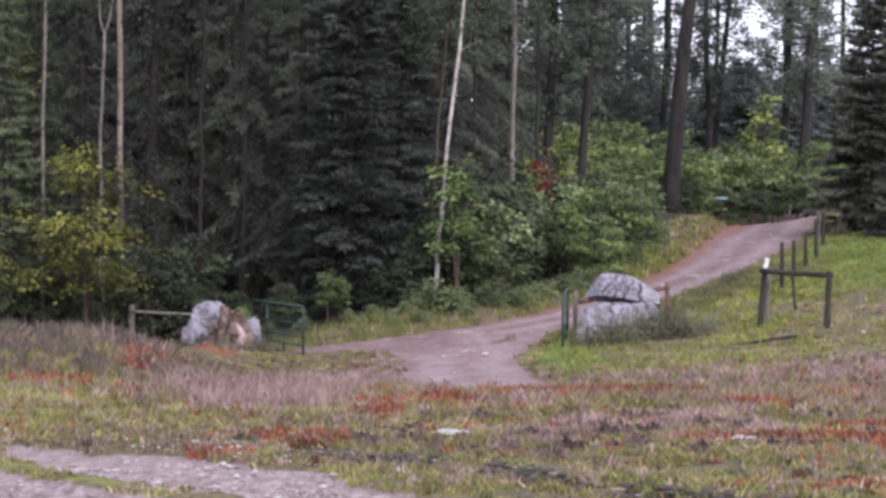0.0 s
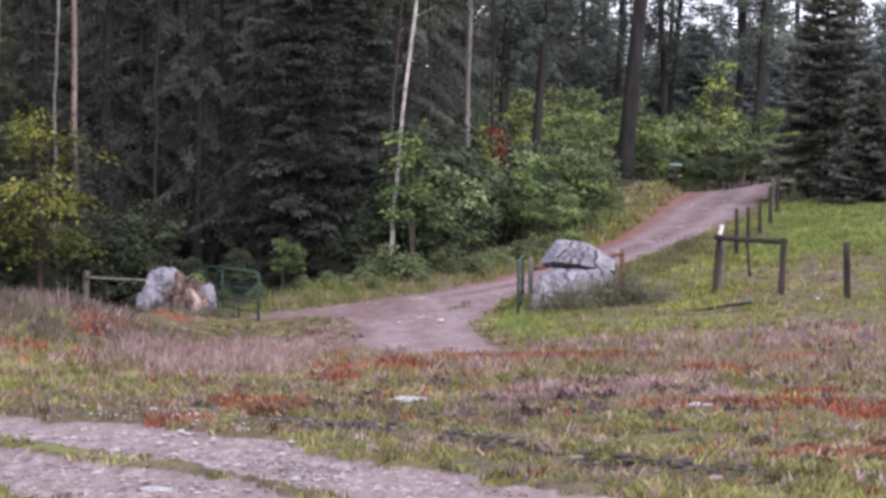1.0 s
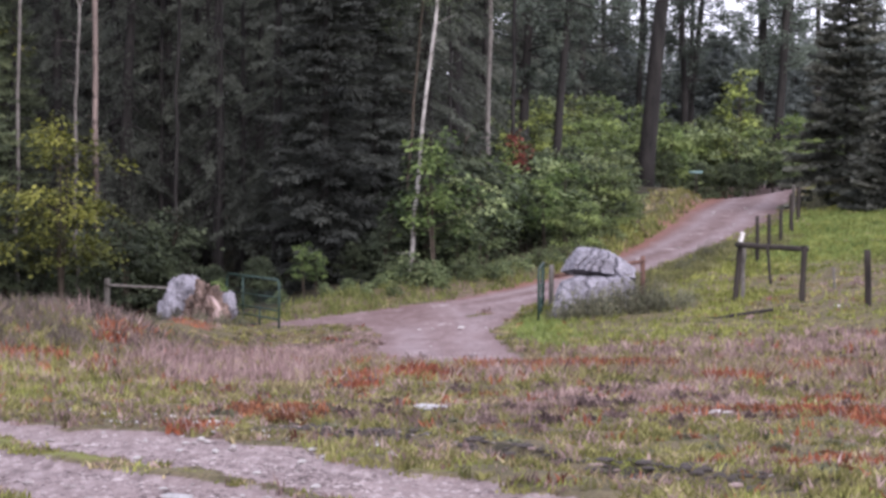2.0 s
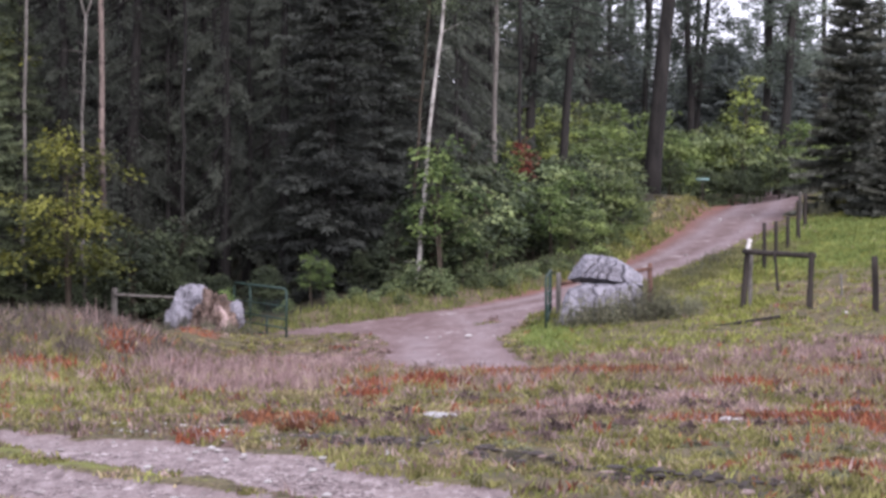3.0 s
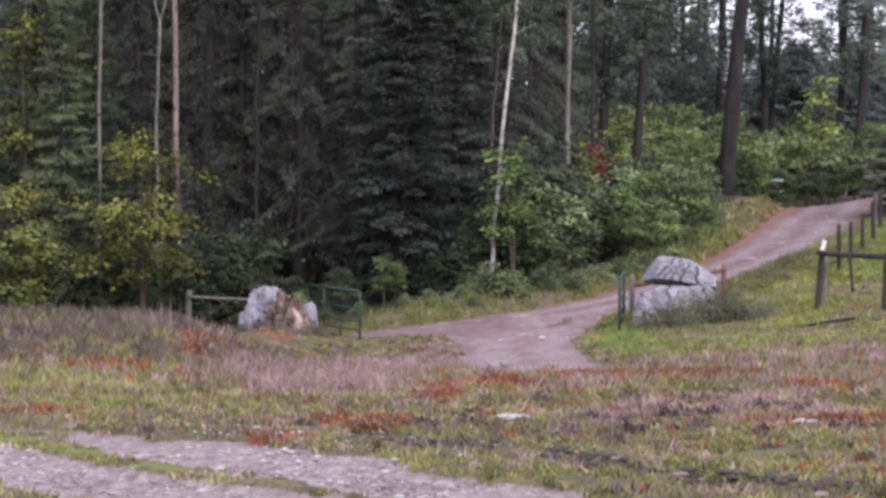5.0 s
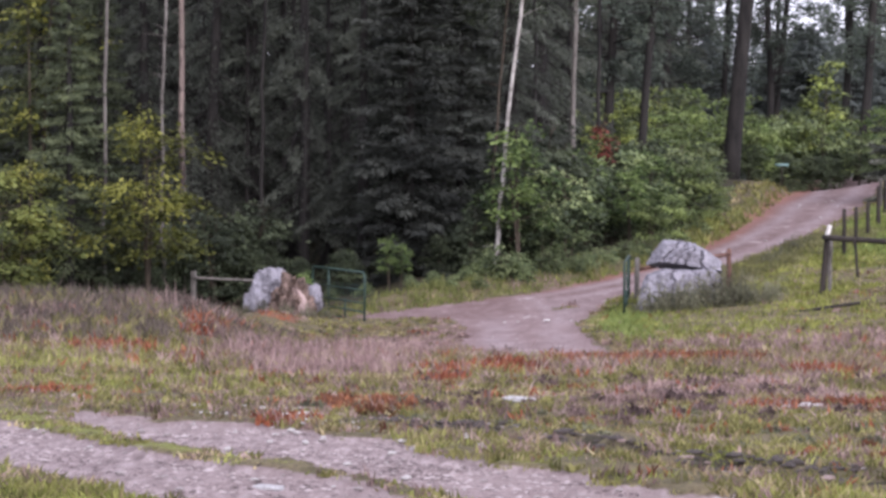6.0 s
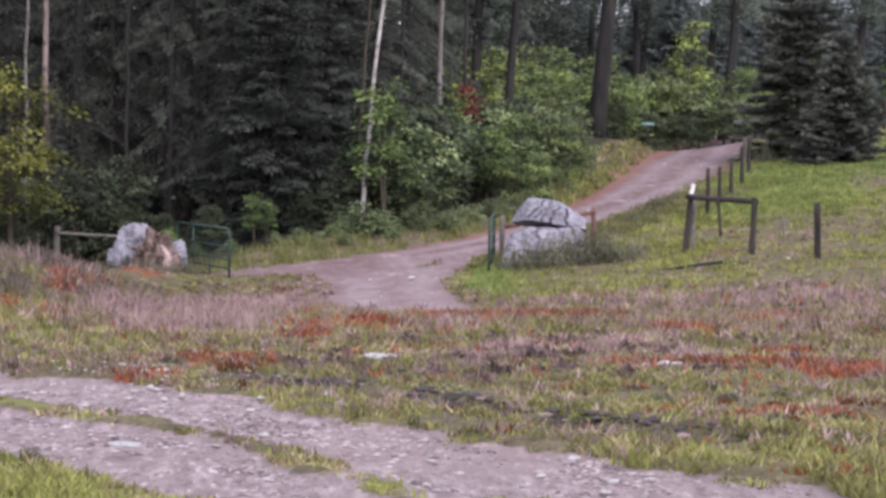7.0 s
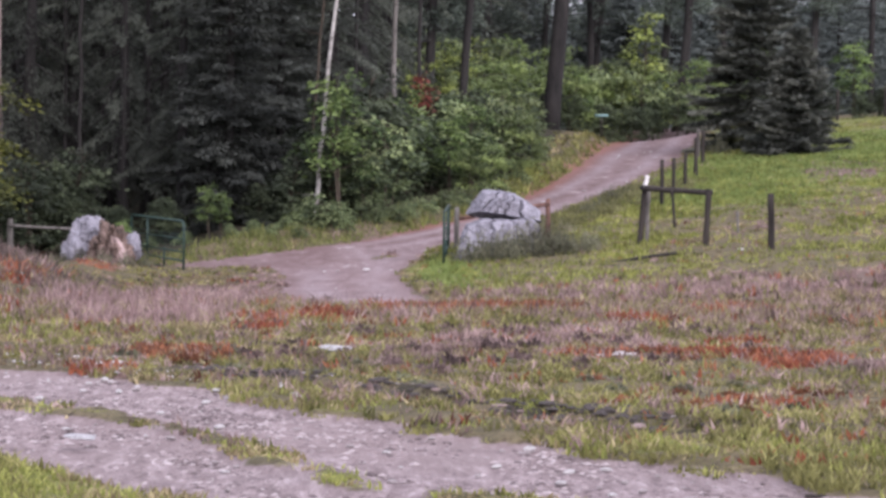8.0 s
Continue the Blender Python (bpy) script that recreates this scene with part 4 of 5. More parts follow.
def brace():
    """The braced fence corner: two stout posts, a cross pole, a pale stub on one post and a loose hanging stick."""
    root = thing("fence_brace", Matrix(), "dark weathered wooden fence brace with a pale broken stub", "fence")
    main = pole_between("post", (9.70, 64.8, height(9.7, 64.8) - 0.3), (9.83, 64.8, 2.36), 0.082, WOOD_POST, "", parent=root)
    pole_between("post", (9.93, 65.05, height(9.9, 65) - 0.3), (9.95, 65.05, 2.30), 0.06, BARK_GREY, "", parent=root)
    pole_between("post", (11.17, 63.3, height(11.2, 63.3) - 0.3), (11.24, 63.3, 2.36), 0.082, WOOD_POST, "", parent=root)
    pole_between("cross_pole", (9.72, 64.72, 2.34), (11.32, 63.24, 2.27), 0.075, WOOD_POST, "", parent=root)
    stub = pole_between("broken_stub", (9.80, 64.8, 2.3), (9.90, 64.8, 2.66), 0.06, WOOD_PALE, "", parent=main)
    stub.location -= main.location
    tagged(stub, "pale splintered wooden stub")
    pole_between("hanging_stick", (10.40, 64.0, 2.36), (10.49, 63.98, 1.36), 0.04, WOOD_POST, "", parent=root)


brace()
post("fence_post", 12.40, 60.9, 2.33, 0.085, "dark weathered round fence post standing alone in grass", lean=(-0.03, 0))
post("fence_post", 12.52, 65.9, 1.74, 0.035, "thin short grey stake standing in grass", BARK_GREY, lean=(-0.05, 0))
for px, py, top in ((12.04, 76, 2.97), (12.88, 79, 3.0), (13.76, 82, 3.14), (14.79, 86, 3.64), (16.08, 92, 3.88)):
    post("fence_post", px, py, top, 0.062 + 0.012 * (py > 84), "dark wooden fence post in a row beside the road")
post("fence_post", 16.5, 95.5, 3.95, 0.06, "grey wooden fence post beside a spruce", BARK_GREY)
post("gate_post", -7.24, 72.0, 1.12, 0.09, "grey weathered wooden gate post", BARK_GREY, group="gate posts")
pole_between("pole_rail", (-7.24, 71.9, 0.92), (-5.3, 71.4, 0.86), 0.04, BARK_GREY, "grey weathered pole rail between a post and a boulder", "rail")
post("gate_post", 5.12, 67.35, 1.72, 0.07, "grey weathered gate post behind a boulder", BARK_GREY, group="gate posts")
post("gate_post", 7.58, 67.3, 1.98, 0.065, "reddish brown wooden post behind a boulder", WOOD_BROWN, group="gate posts")
pole_between("pole_rail", (5.12, 67.4, 1.40), (7.60, 67.25, 1.83), 0.05, WOOD_BROWN, "reddish brown wooden rail behind a boulder", "rail")
for bx, by in ((27.5, 120), (29.6, 119), (25.6, 121)):
    post("fence_post", bx, by, height(bx, by) + 1.5, 0.07, "dark fence post at the far side of the meadow")
pole_between("fallen_pole", (8.45, 60.7, height(8.45, 60.7) + 0.01), (10.1, 61.3, height(10.1, 61.3) + 0.08), 0.042, WOOD_POST, "dark fallen pole lying in the grass", "log")
pole_between("fallen_stick", (2.48, 11.25, height(2.48, 11.25) - 0.03), (2.66, 11.22, height(2.66, 11.22) - 0.03), 0.008, WOOD_POST, "short dark stick lying on the gravel track", "stick")


def road_sign():
    root = thing("road_sign", pose(15.48, 116.0, 0), "small pale teal sign board on a post among shrubs", "sign")
    bm = bmesh.new()
    z0 = height(15.48, 116.0)
    tube(bm, [(0, 0, z0 - 0.2), (0, 0, 4.56)], [0.03, 0.03], 8)
    add_part("pole", bm, WOOD_POST, root)
    bm = bmesh.new()
    bmesh.ops.create_cube(bm, size=1.0)
    for v in bm.verts:
        v.co = Vector((v.co.x * 0.62, v.co.y * 0.02 - 0.045, v.co.z * 0.11 + 4.54))
    bmesh.ops.bevel(bm, geom=bm.edges[:], offset=0.006, segments=2, affect="EDGES")
    add_part("board", bm, SIGN_TEAL, root)


road_sign()

# ---- trees with bare stems ----
def stem_tree(name, pts, r0, r1, bark, label, seed, crown_from=None, leaves=None, twigs=14, group="bare-stemmed trees", kink=0.03, fork=False):
    """A slim tree through given points, with short dead twigs and a light crown above."""
    r = np.random.default_rng(seed)
    b = pts[0]
    root = thing(name, pose(b[0], b[1], 0), label, "tree", group)
    pts = np.array(pts, float) - np.array([b[0], b[1], 0])
    u = np.linspace(0, 1, 14)
    src = np.linspace(0, 1, len(pts))
    line = np.stack([np.interp(u, src, pts[:, i]) for i in range(3)], 1)
    line[1:-1, :2] += r.normal(0, kink, (12, 2))
    bm = bmesh.new()
    tube(bm, line, np.linspace(r0, r1, 14), 9)
    for _ in range(twigs):
        t = r.uniform(0.15, 0.95)
        q = np.array([np.interp(t, u, line[:, i]) for i in range(3)])
        a = r.uniform(0, 6.28)
        ln = r.uniform(0.2, 0.8)
        tube(bm, [q, q + ln * np.array([math.cos(a), math.sin(a), r.uniform(-0.1, 0.5)])], [0.016, 0.004], 4, False)
    add_part("trunk", bm, bark, root)
    if fork:
        for way in (-1, 1):
            limb = bmesh.new()
            q = line[-1] - np.array([0, 0, 0.1])
            tube(limb, [q, q + np.array([0.14 * way, 0.05, 0.45]), q + np.array([0.22 * way + 0.05, 0.0, 1.2]), q + np.array([0.25 * way + 0.1, 0.1, 2.4])], [r1, r1 * 0.8, r1 * 0.55, 0.008], 7)
            add_part("limb", limb, bark, root)
    if leaves:
        P, D, S, T = [], [], [], []
        for _ in range(55):
            t = r.uniform(crown_from, 1.02)
            q = np.array([np.interp(t, u, line[:, i]) for i in range(3)]) + r.normal(0, 1, 3) * np.array([0.75, 0.75, 0.4])
            m = 34
            P.append(q + r.normal(0, 1, (m, 3)) * np.array([0.3, 0.3, 0.16]))
            d = unit(r.normal(0, 1, (m, 3)) + np.array([0, 0, -0.4]))
            D.append(d), S.append(unit(np.cross(d, r.normal(0, 1, (m, 3))))), T.append(np.full(m, r.random()))
        P, D, S = np.concatenate(P), np.concatenate(D), np.concatenate(S)
        v, f = blades(P, D, S, r.uniform(0.08, 0.15, len(P)), r.uniform(0.05, 0.09, len(P)))
        array_part("crown", v, f.tolist(), leaves, root, tone=np.concatenate(T))
    return root


def g(x, y):
    return height(x, y) - 0.2


stem_tree("birch", [(1.45, 74.6, g(1.45, 75)), (1.5, 74.6, 2.2), (1.77, 74.6, 4.9), (2.29, 74.6, 9.8), (2.9, 74.8, 14)], 0.078, 0.04, BARK_BIRCH, "leaning white-barked birch with dark scars", 1, 0.72, LEAF_DEEP_SHADE, kink=0.06)
stem_tree("birch", [(1.2, 76.5, g(1.2, 76.5)), (1.55, 76.5, 6.0), (1.95, 76.5, 11)], 0.045, 0.03, TWIG, "slim dark grey birch behind a white one", 2, 0.8, LEAF_DEEP_SHADE, 8)
stem_tree("aspen", [(-10.1, 74, g(-10.1, 74)), (-10.05, 74, 4.2), (-10.02, 74, 14)], 0.066, 0.045, BARK_GREY, "straight pale grey bare-stemmed tree among shrubs", 3, 0.8, LEAF_DEEP_SHADE)
stem_tree("dead_tree", [(-8.55, 76, g(-8.55, 76)), (-8.6, 76, 4.4), (-8.5, 76, 9.2)], 0.075, 0.04, BARK_GREY, "thin dead grey tree with a forked top", 4, twigs=26, fork=True)
stem_tree("pine", [(-8.15, 78, g(-8.2, 78)), (-8.21, 78, 4.8), (-8.28, 78, 15)], 0.105, 0.08, BARK_RED, "straight reddish-barked pine stem with patchy bark", 5, 0.75, NEEDLE_FOREST)
stem_tree("aspen", [(4.2, 84, g(4.2, 84)), (4.23, 84, 5), (4.3, 84, 15)], 0.10, 0.07, BARK_GREY, "straight grey bare-stemmed tree behind shrubs", 6, 0.75, LEAF_DEEP_SHADE)
stem_tree("aspen", [(3.3, 95, g(3.3, 95)), (3.37, 95, 9), (3.4, 95, 16)], 0.11, 0.08, BARK_PINE, "straight dark bare-stemmed tree in the forest", 7, 0.75, NEEDLE_FOREST)
for k, (a, b, c) in enumerate(((-6.6, 83, 0.09), (-5.9, 80, 0.07), (-5.2, 85, 0.1), (-3.9, 82, 0.08), (-9.3, 81, 0.08), (-2.6, 86, 0.1), (-11.4, 80, 0.09), (-7.4, 86, 0.1), (2.8, 82, 0.07), (5.4, 90, 0.09), (-4.5, 79.5, 0.055))):
    stem_tree("conifer_stem", [(a, b, g(a, b)), (a + 0.05, b, 6), (a + 0.02, b, 15)], c, c * 0.6, BARK_PINE, "dark bare conifer stem in the shaded forest", 20 + k, twigs=24)

# ---- tall pines on the rise ----
big = pine("pine", 24, 12, 1, "tall dark pine with a thick leaning trunk beside the road", 0.40, lean=0.105, clumps=60, reach=3.0)
place(big, 12.55, 112, 0)
p2 = pine("pine", 22, 7.5, 2, "tall slim dark pine behind shrubs", 0.19, lean=0.075, clumps=60, reach=2.6)
place(p2, 7.45, 98)
p3 = pine("pine", 22, 4.5, 3, "tall dark pine with an open crown on the rise", 0.22, lean=0.02, clumps=95, reach=3.0)
place(p3, 6.4, 99.5)
again(p3, 11.0, 126, 70, 1.1, label="tall stout dark pine with an open crown")
p6 = pine("pine", 22, 5.5, 9, "tall dark pine with a thin open crown", 0.2, lean=0.015, clumps=46, reach=2.6)
place(p6, 16.85, 131, 200)
again(p2, 17.2, 133, 0, 1.0)
p4 = pine("pine", 24, 5.5, 5, "tall dark pine with a leaning trunk at the far meadow edge", 0.24, lean=0.045, clumps=80, reach=2.8)
place(p4, 20.1, 128)
p5 = pine("pine", 23, 6.0, 6, "tall dark pine with sparse tufts of needles", 0.27, lean=0.075, clumps=80, reach=2.8)
place(p5, 20.7, 126)
again(p4, 28.6, 131, 40)
again(p6, 25.2, 138, 120)
lay = random.Random(5)
for a, b, t, s in ((9.2, 134, 30, 1.0), (13.6, 142, 80, 1.05), (19, 146, 10, 1.0), (25.5, 160, 240, 1.0), (30.5, 150, 20, 1.0),
                   (8.0, 120, 200, 0.95), (5.2, 112, 100, 1.0), (3.4, 118, 20, 1.0), (34, 140, 60, 1.0), (29, 168, 170, 1.1), (11.5, 165, 20, 1.1), (15.4, 140, 330, 1.0), (17.8, 160, 45, 1.05), (10.6, 138, 250, 1.0), (11.9, 148, 130, 1.1), (16.4, 156, 100, 1.1)):
    again(p3 if a < 12 else p6, a, b, t, s)

# ---- conifers ----
dark_fir = conifer("fir", 15, 0.2, 2.25, 11, NEEDLE_DARK, BARK_PINE, "large near-black fir with drooping boughs at the forest edge", per=7.0, whorl=0.36, droop=0.42, spray=0.22, fuzz=0.35, hang=0.35, many=1.7, top_shape=0.8)
place(dark_fir, -1.1, 76.4, 30)
again(dark_fir, 0.45, 79.5, 150, 0.9)
fir_a = conifer("fir", 17, 1.7, 1.9, 12, NEEDLE_FOREST, BARK_PINE, "dark shaded conifer in the dense forest", per=6.5, whorl=0.42, droop=0.7, spray=0.17, dead=0.42, fuzz=0.9, hang=1.1)
place(fir_a, -2.6, 78.6, 0)
fir_b = conifer("fir", 18, 2.6, 2.2, 13, NEEDLE_FOREST, BARK_PINE, "dark shaded conifer with thin hanging boughs", per=6.5, whorl=0.45, droop=0.8, spray=0.17, dead=0.5, fuzz=0.9, hang=1.2)
place(fir_b, -4.6, 80.5, 0)
fir_c = conifer("fir", 17, 0.4, 2.4, 14, NEEDLE_EDGE, BARK_PINE, "green conifer at the forest edge", per=4.2, whorl=0.36, droop=0.45, spray=0.2, dead=0.15, fuzz=0.7)
place(fir_c, -12.2, 75.5, 0)
for i, (a, b) in enumerate(((-6.4, 83.5), (-7.6, 82.5), (-9.6, 79.5), (-10.6, 83), (-13.6, 80), (-15, 84), (-3.4, 84.5), (-1.6, 83), (0.2, 85), (2.0, 84), (2.1, 80.5), (3.3, 87), (-5.6, 86), (-8.6, 88), (-12, 88),
                            (-17, 92), (-17.5, 82), (-6.9, 85), (-4.1, 88), (-10.8, 90), (-0.2, 88.5), (-2.2, 87))):
    again((fir_a, fir_b)[i % 2], a, b, lay.uniform(0, 360), lay.uniform(0.9, 1.15))
again(fir_a, -7.85, 77.2, 40, 0.34)
for a, b in ((-7.0, 101), (-10.4, 102), (-7.4, 110), (-4.8, 103)):
    again(fir_b, a, b, a * 90, 1.45)
again(fir_c, -14.4, 77.5, 80, 0.9)
again(fir_c, -10.9, 77.0, 190, 0.8)
for row, (y0, n, x0, x1) in enumerate(((93, 11, -20, 5), (99, 12, -21, 6), (106, 13, -22, 7.5), (114, 13, -23, 8.5), (123, 14, -24, 11), (132, 14, -25, 12), (139, 17, -27, 6))):
    for i in range(n):
        again((fir_a, fir_b)[(i + row) % 2], x0 + (x1 - x0) * (i + 0.5) / n + lay.uniform(-0.5, 0.5), y0 + lay.uniform(-2, 2), lay.uniform(0, 360), lay.uniform(1.2, 1.55) if x0 + (x1 - x0) * (i + 0.5) / n < 4 else lay.uniform(0.75, 1.0))
spruce = conifer("spruce", 11.0, 0.1, 2.85, 15, NEEDLE_SPRUCE, BARK_PINE, "blue-green spruce with layered boughs at the fence", per=9.0, whorl=0.40, droop=0.32, spray=0.26, hang=0.10, many=2.4, fuzz=0.22, top_shape=0.95, group="spruces by the fence")
place(spruce, 19.45, 100, 0)
young = conifer("spruce", 4.9, 0.05, 1.95, 16, NEEDLE_SPRUCE, BARK_PINE, "young full spruce standing in bright meadow grass", per=9.0, whorl=0.27, droop=0.26, spray=0.24, hang=0.10, many=2.4, fuzz=0.22, group="spruces by the fence")
place(young, 20.0, 94.2, 0)

for a, b, t, s in ((13.4, 140, 20, 0.95), (14.9, 146, 100, 1.0), (12.0, 136, 250, 0.9), (19.2, 152, 60, 0.95)):
    again((fir_a, fir_b)[int(b) % 2], a, b, t, s)

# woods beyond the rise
far_fir = conifer("fir", 9, 0.2, 2.6, 17, NEEDLE_HAZED, BARK_PINE, "conifer beyond the rise with haze put into its needle colour", per=1.6, whorl=0.36, spray=0.36, group="woods beyond the rise", top_shape=0.6)
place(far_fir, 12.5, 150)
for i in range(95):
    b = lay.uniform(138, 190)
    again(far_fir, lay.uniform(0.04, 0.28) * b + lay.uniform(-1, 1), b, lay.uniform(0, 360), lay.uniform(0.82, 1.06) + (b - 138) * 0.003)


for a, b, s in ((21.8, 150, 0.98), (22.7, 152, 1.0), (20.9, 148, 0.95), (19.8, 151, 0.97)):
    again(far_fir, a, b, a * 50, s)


def far_woods():
    """Round-topped distant trees, each a heap of uneven tiers."""
    r = np.random.default_rng(40)
    V, F, k = [], [], 0
    for i in range(700):
        y = r.uniform(215, 330)
        x = r.uniform(-0.25, 0.40) * y
        h, w = r.uniform(8, 13) * y / 260, r.uniform(1.8, 3.2)
        z = height(x, y)
        for lvl in range(8):
            f = lvl / 8
            n = 10
            a = np.linspace(0, 6.283, n, endpoint=False) + r.uniform(0, 1)
            rad = w * (1 - f) ** 0.6 * r.uniform(0.55, 1.15, n)
            ring = np.stack([x + np.cos(a) * rad, y + np.sin(a) * rad, z + h * f - r.uniform(0, 0.8, n)], 1)
            V.append(ring), V.append(np.array([[x, y, z + h * min(1, f + 0.2)]]))
            F += [(k + j, k + (j + 1) % n, k + n) for j in range(n)]
            k += n + 1
    ob = array_part("far_woods", np.concatenate(V), F, NEEDLE_HAZED)
    tagged(ob, "distant conifer woods beyond the meadow, coloured pale for haze", "woods", kind="stuff")


far_woods()

# ---- shrubs ----
maple = tiered("shrub", 5.7, 2.1, 21, LEAF_OLIVE, "bright yellow-green leafy shrub at the forest edge", boughs=32, per=85, leaf=0.17, low=0.34, stems=3)
place(maple, -8.6, 71.4, 0)
again(maple, -12.2, 70.2, 130, 0.80)
young_maple = tiered("shrub", 4.3, 1.7, 39, LEAF_YELLOW, "bright lime-green leafy shrub at the forest edge", boughs=26, per=75, leaf=0.19, low=0.3, stems=3)
place(young_maple, -12.0, 69.2, 0)
sapl = tiered("sapling", 4.7, 1.45, 22, LEAF_GREEN, "fresh green leafy sapling beside the birch", boughs=24, per=60, leaf=0.20, low=0.34)
place(sapl, 2.15, 74.0, 0, 0.92)
shrub_m = tiered("shrub", 2.9, 1.35, 23, LEAF_MID, "olive green leafy shrub on the roadside bank", boughs=22, per=62, leaf=0.19, low=0.25, stems=3)
place(shrub_m, 3.8, 77.0, 0, 0.97)
shrub_d = broadleaf("shrub", 2.6, 1.6, 25, LEAF_DEEP_SHADE, "leafy shrub, its green darkened for forest shade", clumps=60, per=50, leaf=0.15)
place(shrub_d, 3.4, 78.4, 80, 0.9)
shrub_y = tiered("shrub", 3.3, 1.45, 26, LEAF_LIGHT, "light yellow-green leafy shrub on the roadside bank", boughs=22, per=62, leaf=0.20, low=0.3, stems=3)
place(shrub_y, 17.2, 121.5, 0)
tall_y = tiered("sapling", 4.6, 0.95, 30, LEAF_YELLOW, "slender yellow-green sapling above the undergrowth", boughs=22, per=56, leaf=0.19, low=0.35, stems=2, slim=0.4)
place(tall_y, 5.0, 88, 0, 0.75)
kinds = {"g": sapl, "m": shrub_m, "d": shrub_d, "t": shrub_y, "y": tall_y}
bank = ((6.5, 79.7, 0.5, "t"), (7.4, 81.6, 0.5, "t"), (3.0, 75.5, 0.72, "m"), (4.4, 80.0, 0.74, "g"), (6.0, 93.0, 0.9, "t"), (6.9, 100.5, 1.05, "y"), (5.8, 95.0, 0.9, "y"), (9.1, 97.0, 0.95, "t"), (9.7, 101.0, 0.6, "t"),
        (7.9, 86.0, 1.00, "m"), (6.7, 83.0, 0.64, "g"), (5.9, 80.5, 0.52, "g"), (5.3, 82.5, 1.06, "m"), (9.3, 88.5, 0.48, "t"), (7.5, 89.0, 0.85, "t"), (9.2, 93.0, 0.9, "m"), (5.2, 88.0, 1.3, "d"),
        (8.3, 85.5, 0.67, "t"), (7.1, 83.0, 0.73, "m"), (4.1, 84.0, 1.05, "m"), (6.9, 91.0, 1.0, "m"), (9.6, 90.5, 0.42, "t"), (10.6, 95.5, 0.28, "m"))
# The "d" shrubs fill gaps with dark leaves in place of shade.
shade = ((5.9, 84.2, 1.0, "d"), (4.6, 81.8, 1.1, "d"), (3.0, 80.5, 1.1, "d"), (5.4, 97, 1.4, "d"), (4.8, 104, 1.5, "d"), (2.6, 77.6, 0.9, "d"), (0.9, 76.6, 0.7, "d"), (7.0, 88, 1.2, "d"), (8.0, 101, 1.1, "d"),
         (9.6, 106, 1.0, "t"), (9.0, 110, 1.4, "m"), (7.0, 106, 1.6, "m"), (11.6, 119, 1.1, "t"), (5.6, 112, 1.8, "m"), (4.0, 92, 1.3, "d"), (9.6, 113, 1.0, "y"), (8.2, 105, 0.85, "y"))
crest = ((14.2, 117.0, 0.92, "t"), (15.6, 121.0, 0.98, "t"), (17.0, 120.0, 0.70, "y"), (18.6, 123.0, 1.30, "y"), (19.1, 122.0, 0.95, "t"), (19.4, 118.5, 0.82, "m"), (21.2, 123.0, 0.73, "g"), (15.8, 117.7, 0.69, "d"),
         (17.2, 118.0, 0.70, "d"), (18.3, 118.6, 0.57, "d"), (16.7, 128.0, 1.45, "m"), (10.9, 115.5, 1.25, "t"), (14.0, 116.4, 0.71, "d"), (18.1, 120.0, 1.08, "m"), (16.6, 121.0, 1.09, "m"), (20.0, 119.0, 0.57, "d"),
         (14.8, 118.5, 0.62, "g"), (20.6, 128.0, 1.3, "m"), (18.9, 132.0, 1.5, "m"), (20.8, 119.0, 0.67, "m"), (13.6, 121, 1.2, "t"))
far_side = ((25, 127, 0.9, "g"), (27.5, 128, 0.8, "m"), (30, 127, 0.8, "g"), (32, 124, 0.8, "t"), (22.4, 126, 1.0, "t"), (23.4, 124.5, 0.7, "m"), (21.0, 121.0, 0.7, "t"))
for row in (bank, shade, crest, far_side):
    for a, b, s, k in row:
        again(kinds[k], a, b, lay.uniform(0, 360), s * lay.uniform(0.95, 1.05))
again(young_maple, 33.6, 113, 40, 1.45, label="yellow-green leafy tree at the meadow edge")
for a, b, s in ((26.2, 121.5, 0.5), (27.6, 122.5, 0.6), (29.0, 121.5, 0.5), (30.2, 122.5, 0.6)):
    again(shrub_d, a, b, a * 40, s)
red = tiered("shrub", 3.2, 0.2, 27, LEAF_RED, "narrow red-leaved shrub in the undergrowth", boughs=14, per=62, leaf=0.13, low=0.5, stems=2, slim=0.7)
place(red, 5.45, 86.6, 0, 1.32)
fern = broadleaf("undergrowth", 0.95, 0.75, 28, LEAF_MID, "low green undergrowth at the road edge", clumps=30, per=36, leaf=0.12, low=0.3, group="undergrowth")
place(fern, 1.5, 72.9, 0)
for a, b, s in ((2.1, 73.2, 0.9), (2.8, 73.6, 1.0), (3.6, 74.6, 0.8), (0.5, 72.6, 0.7), (-0.4, 72.6, 0.6), (4.4, 75.6, 0.8), (5.4, 77.2, 0.8), (6.4, 79, 0.7), (7.6, 82.4, 0.7), (8.6, 85.2, 0.7), (-2.4, 73.2, 0.7), (-3.4, 73.2, 0.7),
                (-4.6, 73.6, 0.8), (-1.0, 72.2, 0.6), (0.2, 72.0, 0.55), (1.0, 72.1, 0.6), (2.2, 72.9, 0.7), (3.2, 73.9, 0.7), (4.0, 74.9, 0.75), (5.0, 76.5, 0.7), (6.0, 78.4, 0.7), (7.0, 80.8, 0.7), (9.4, 89, 0.7), (10.2, 93, 0.7), (1.0, 74.6, 1.0)):
    again(fern, a, b, lay.uniform(0, 360), s * (0.72 if a > 1.2 else 0.58))
again(sapl, -3.95, 70.0, 60, 0.24, label="small yellow-green sapling behind the boulders")
again(sapl, -1.65, 73.0, 0, 0.33, label="small bright green sapling beside the gate")
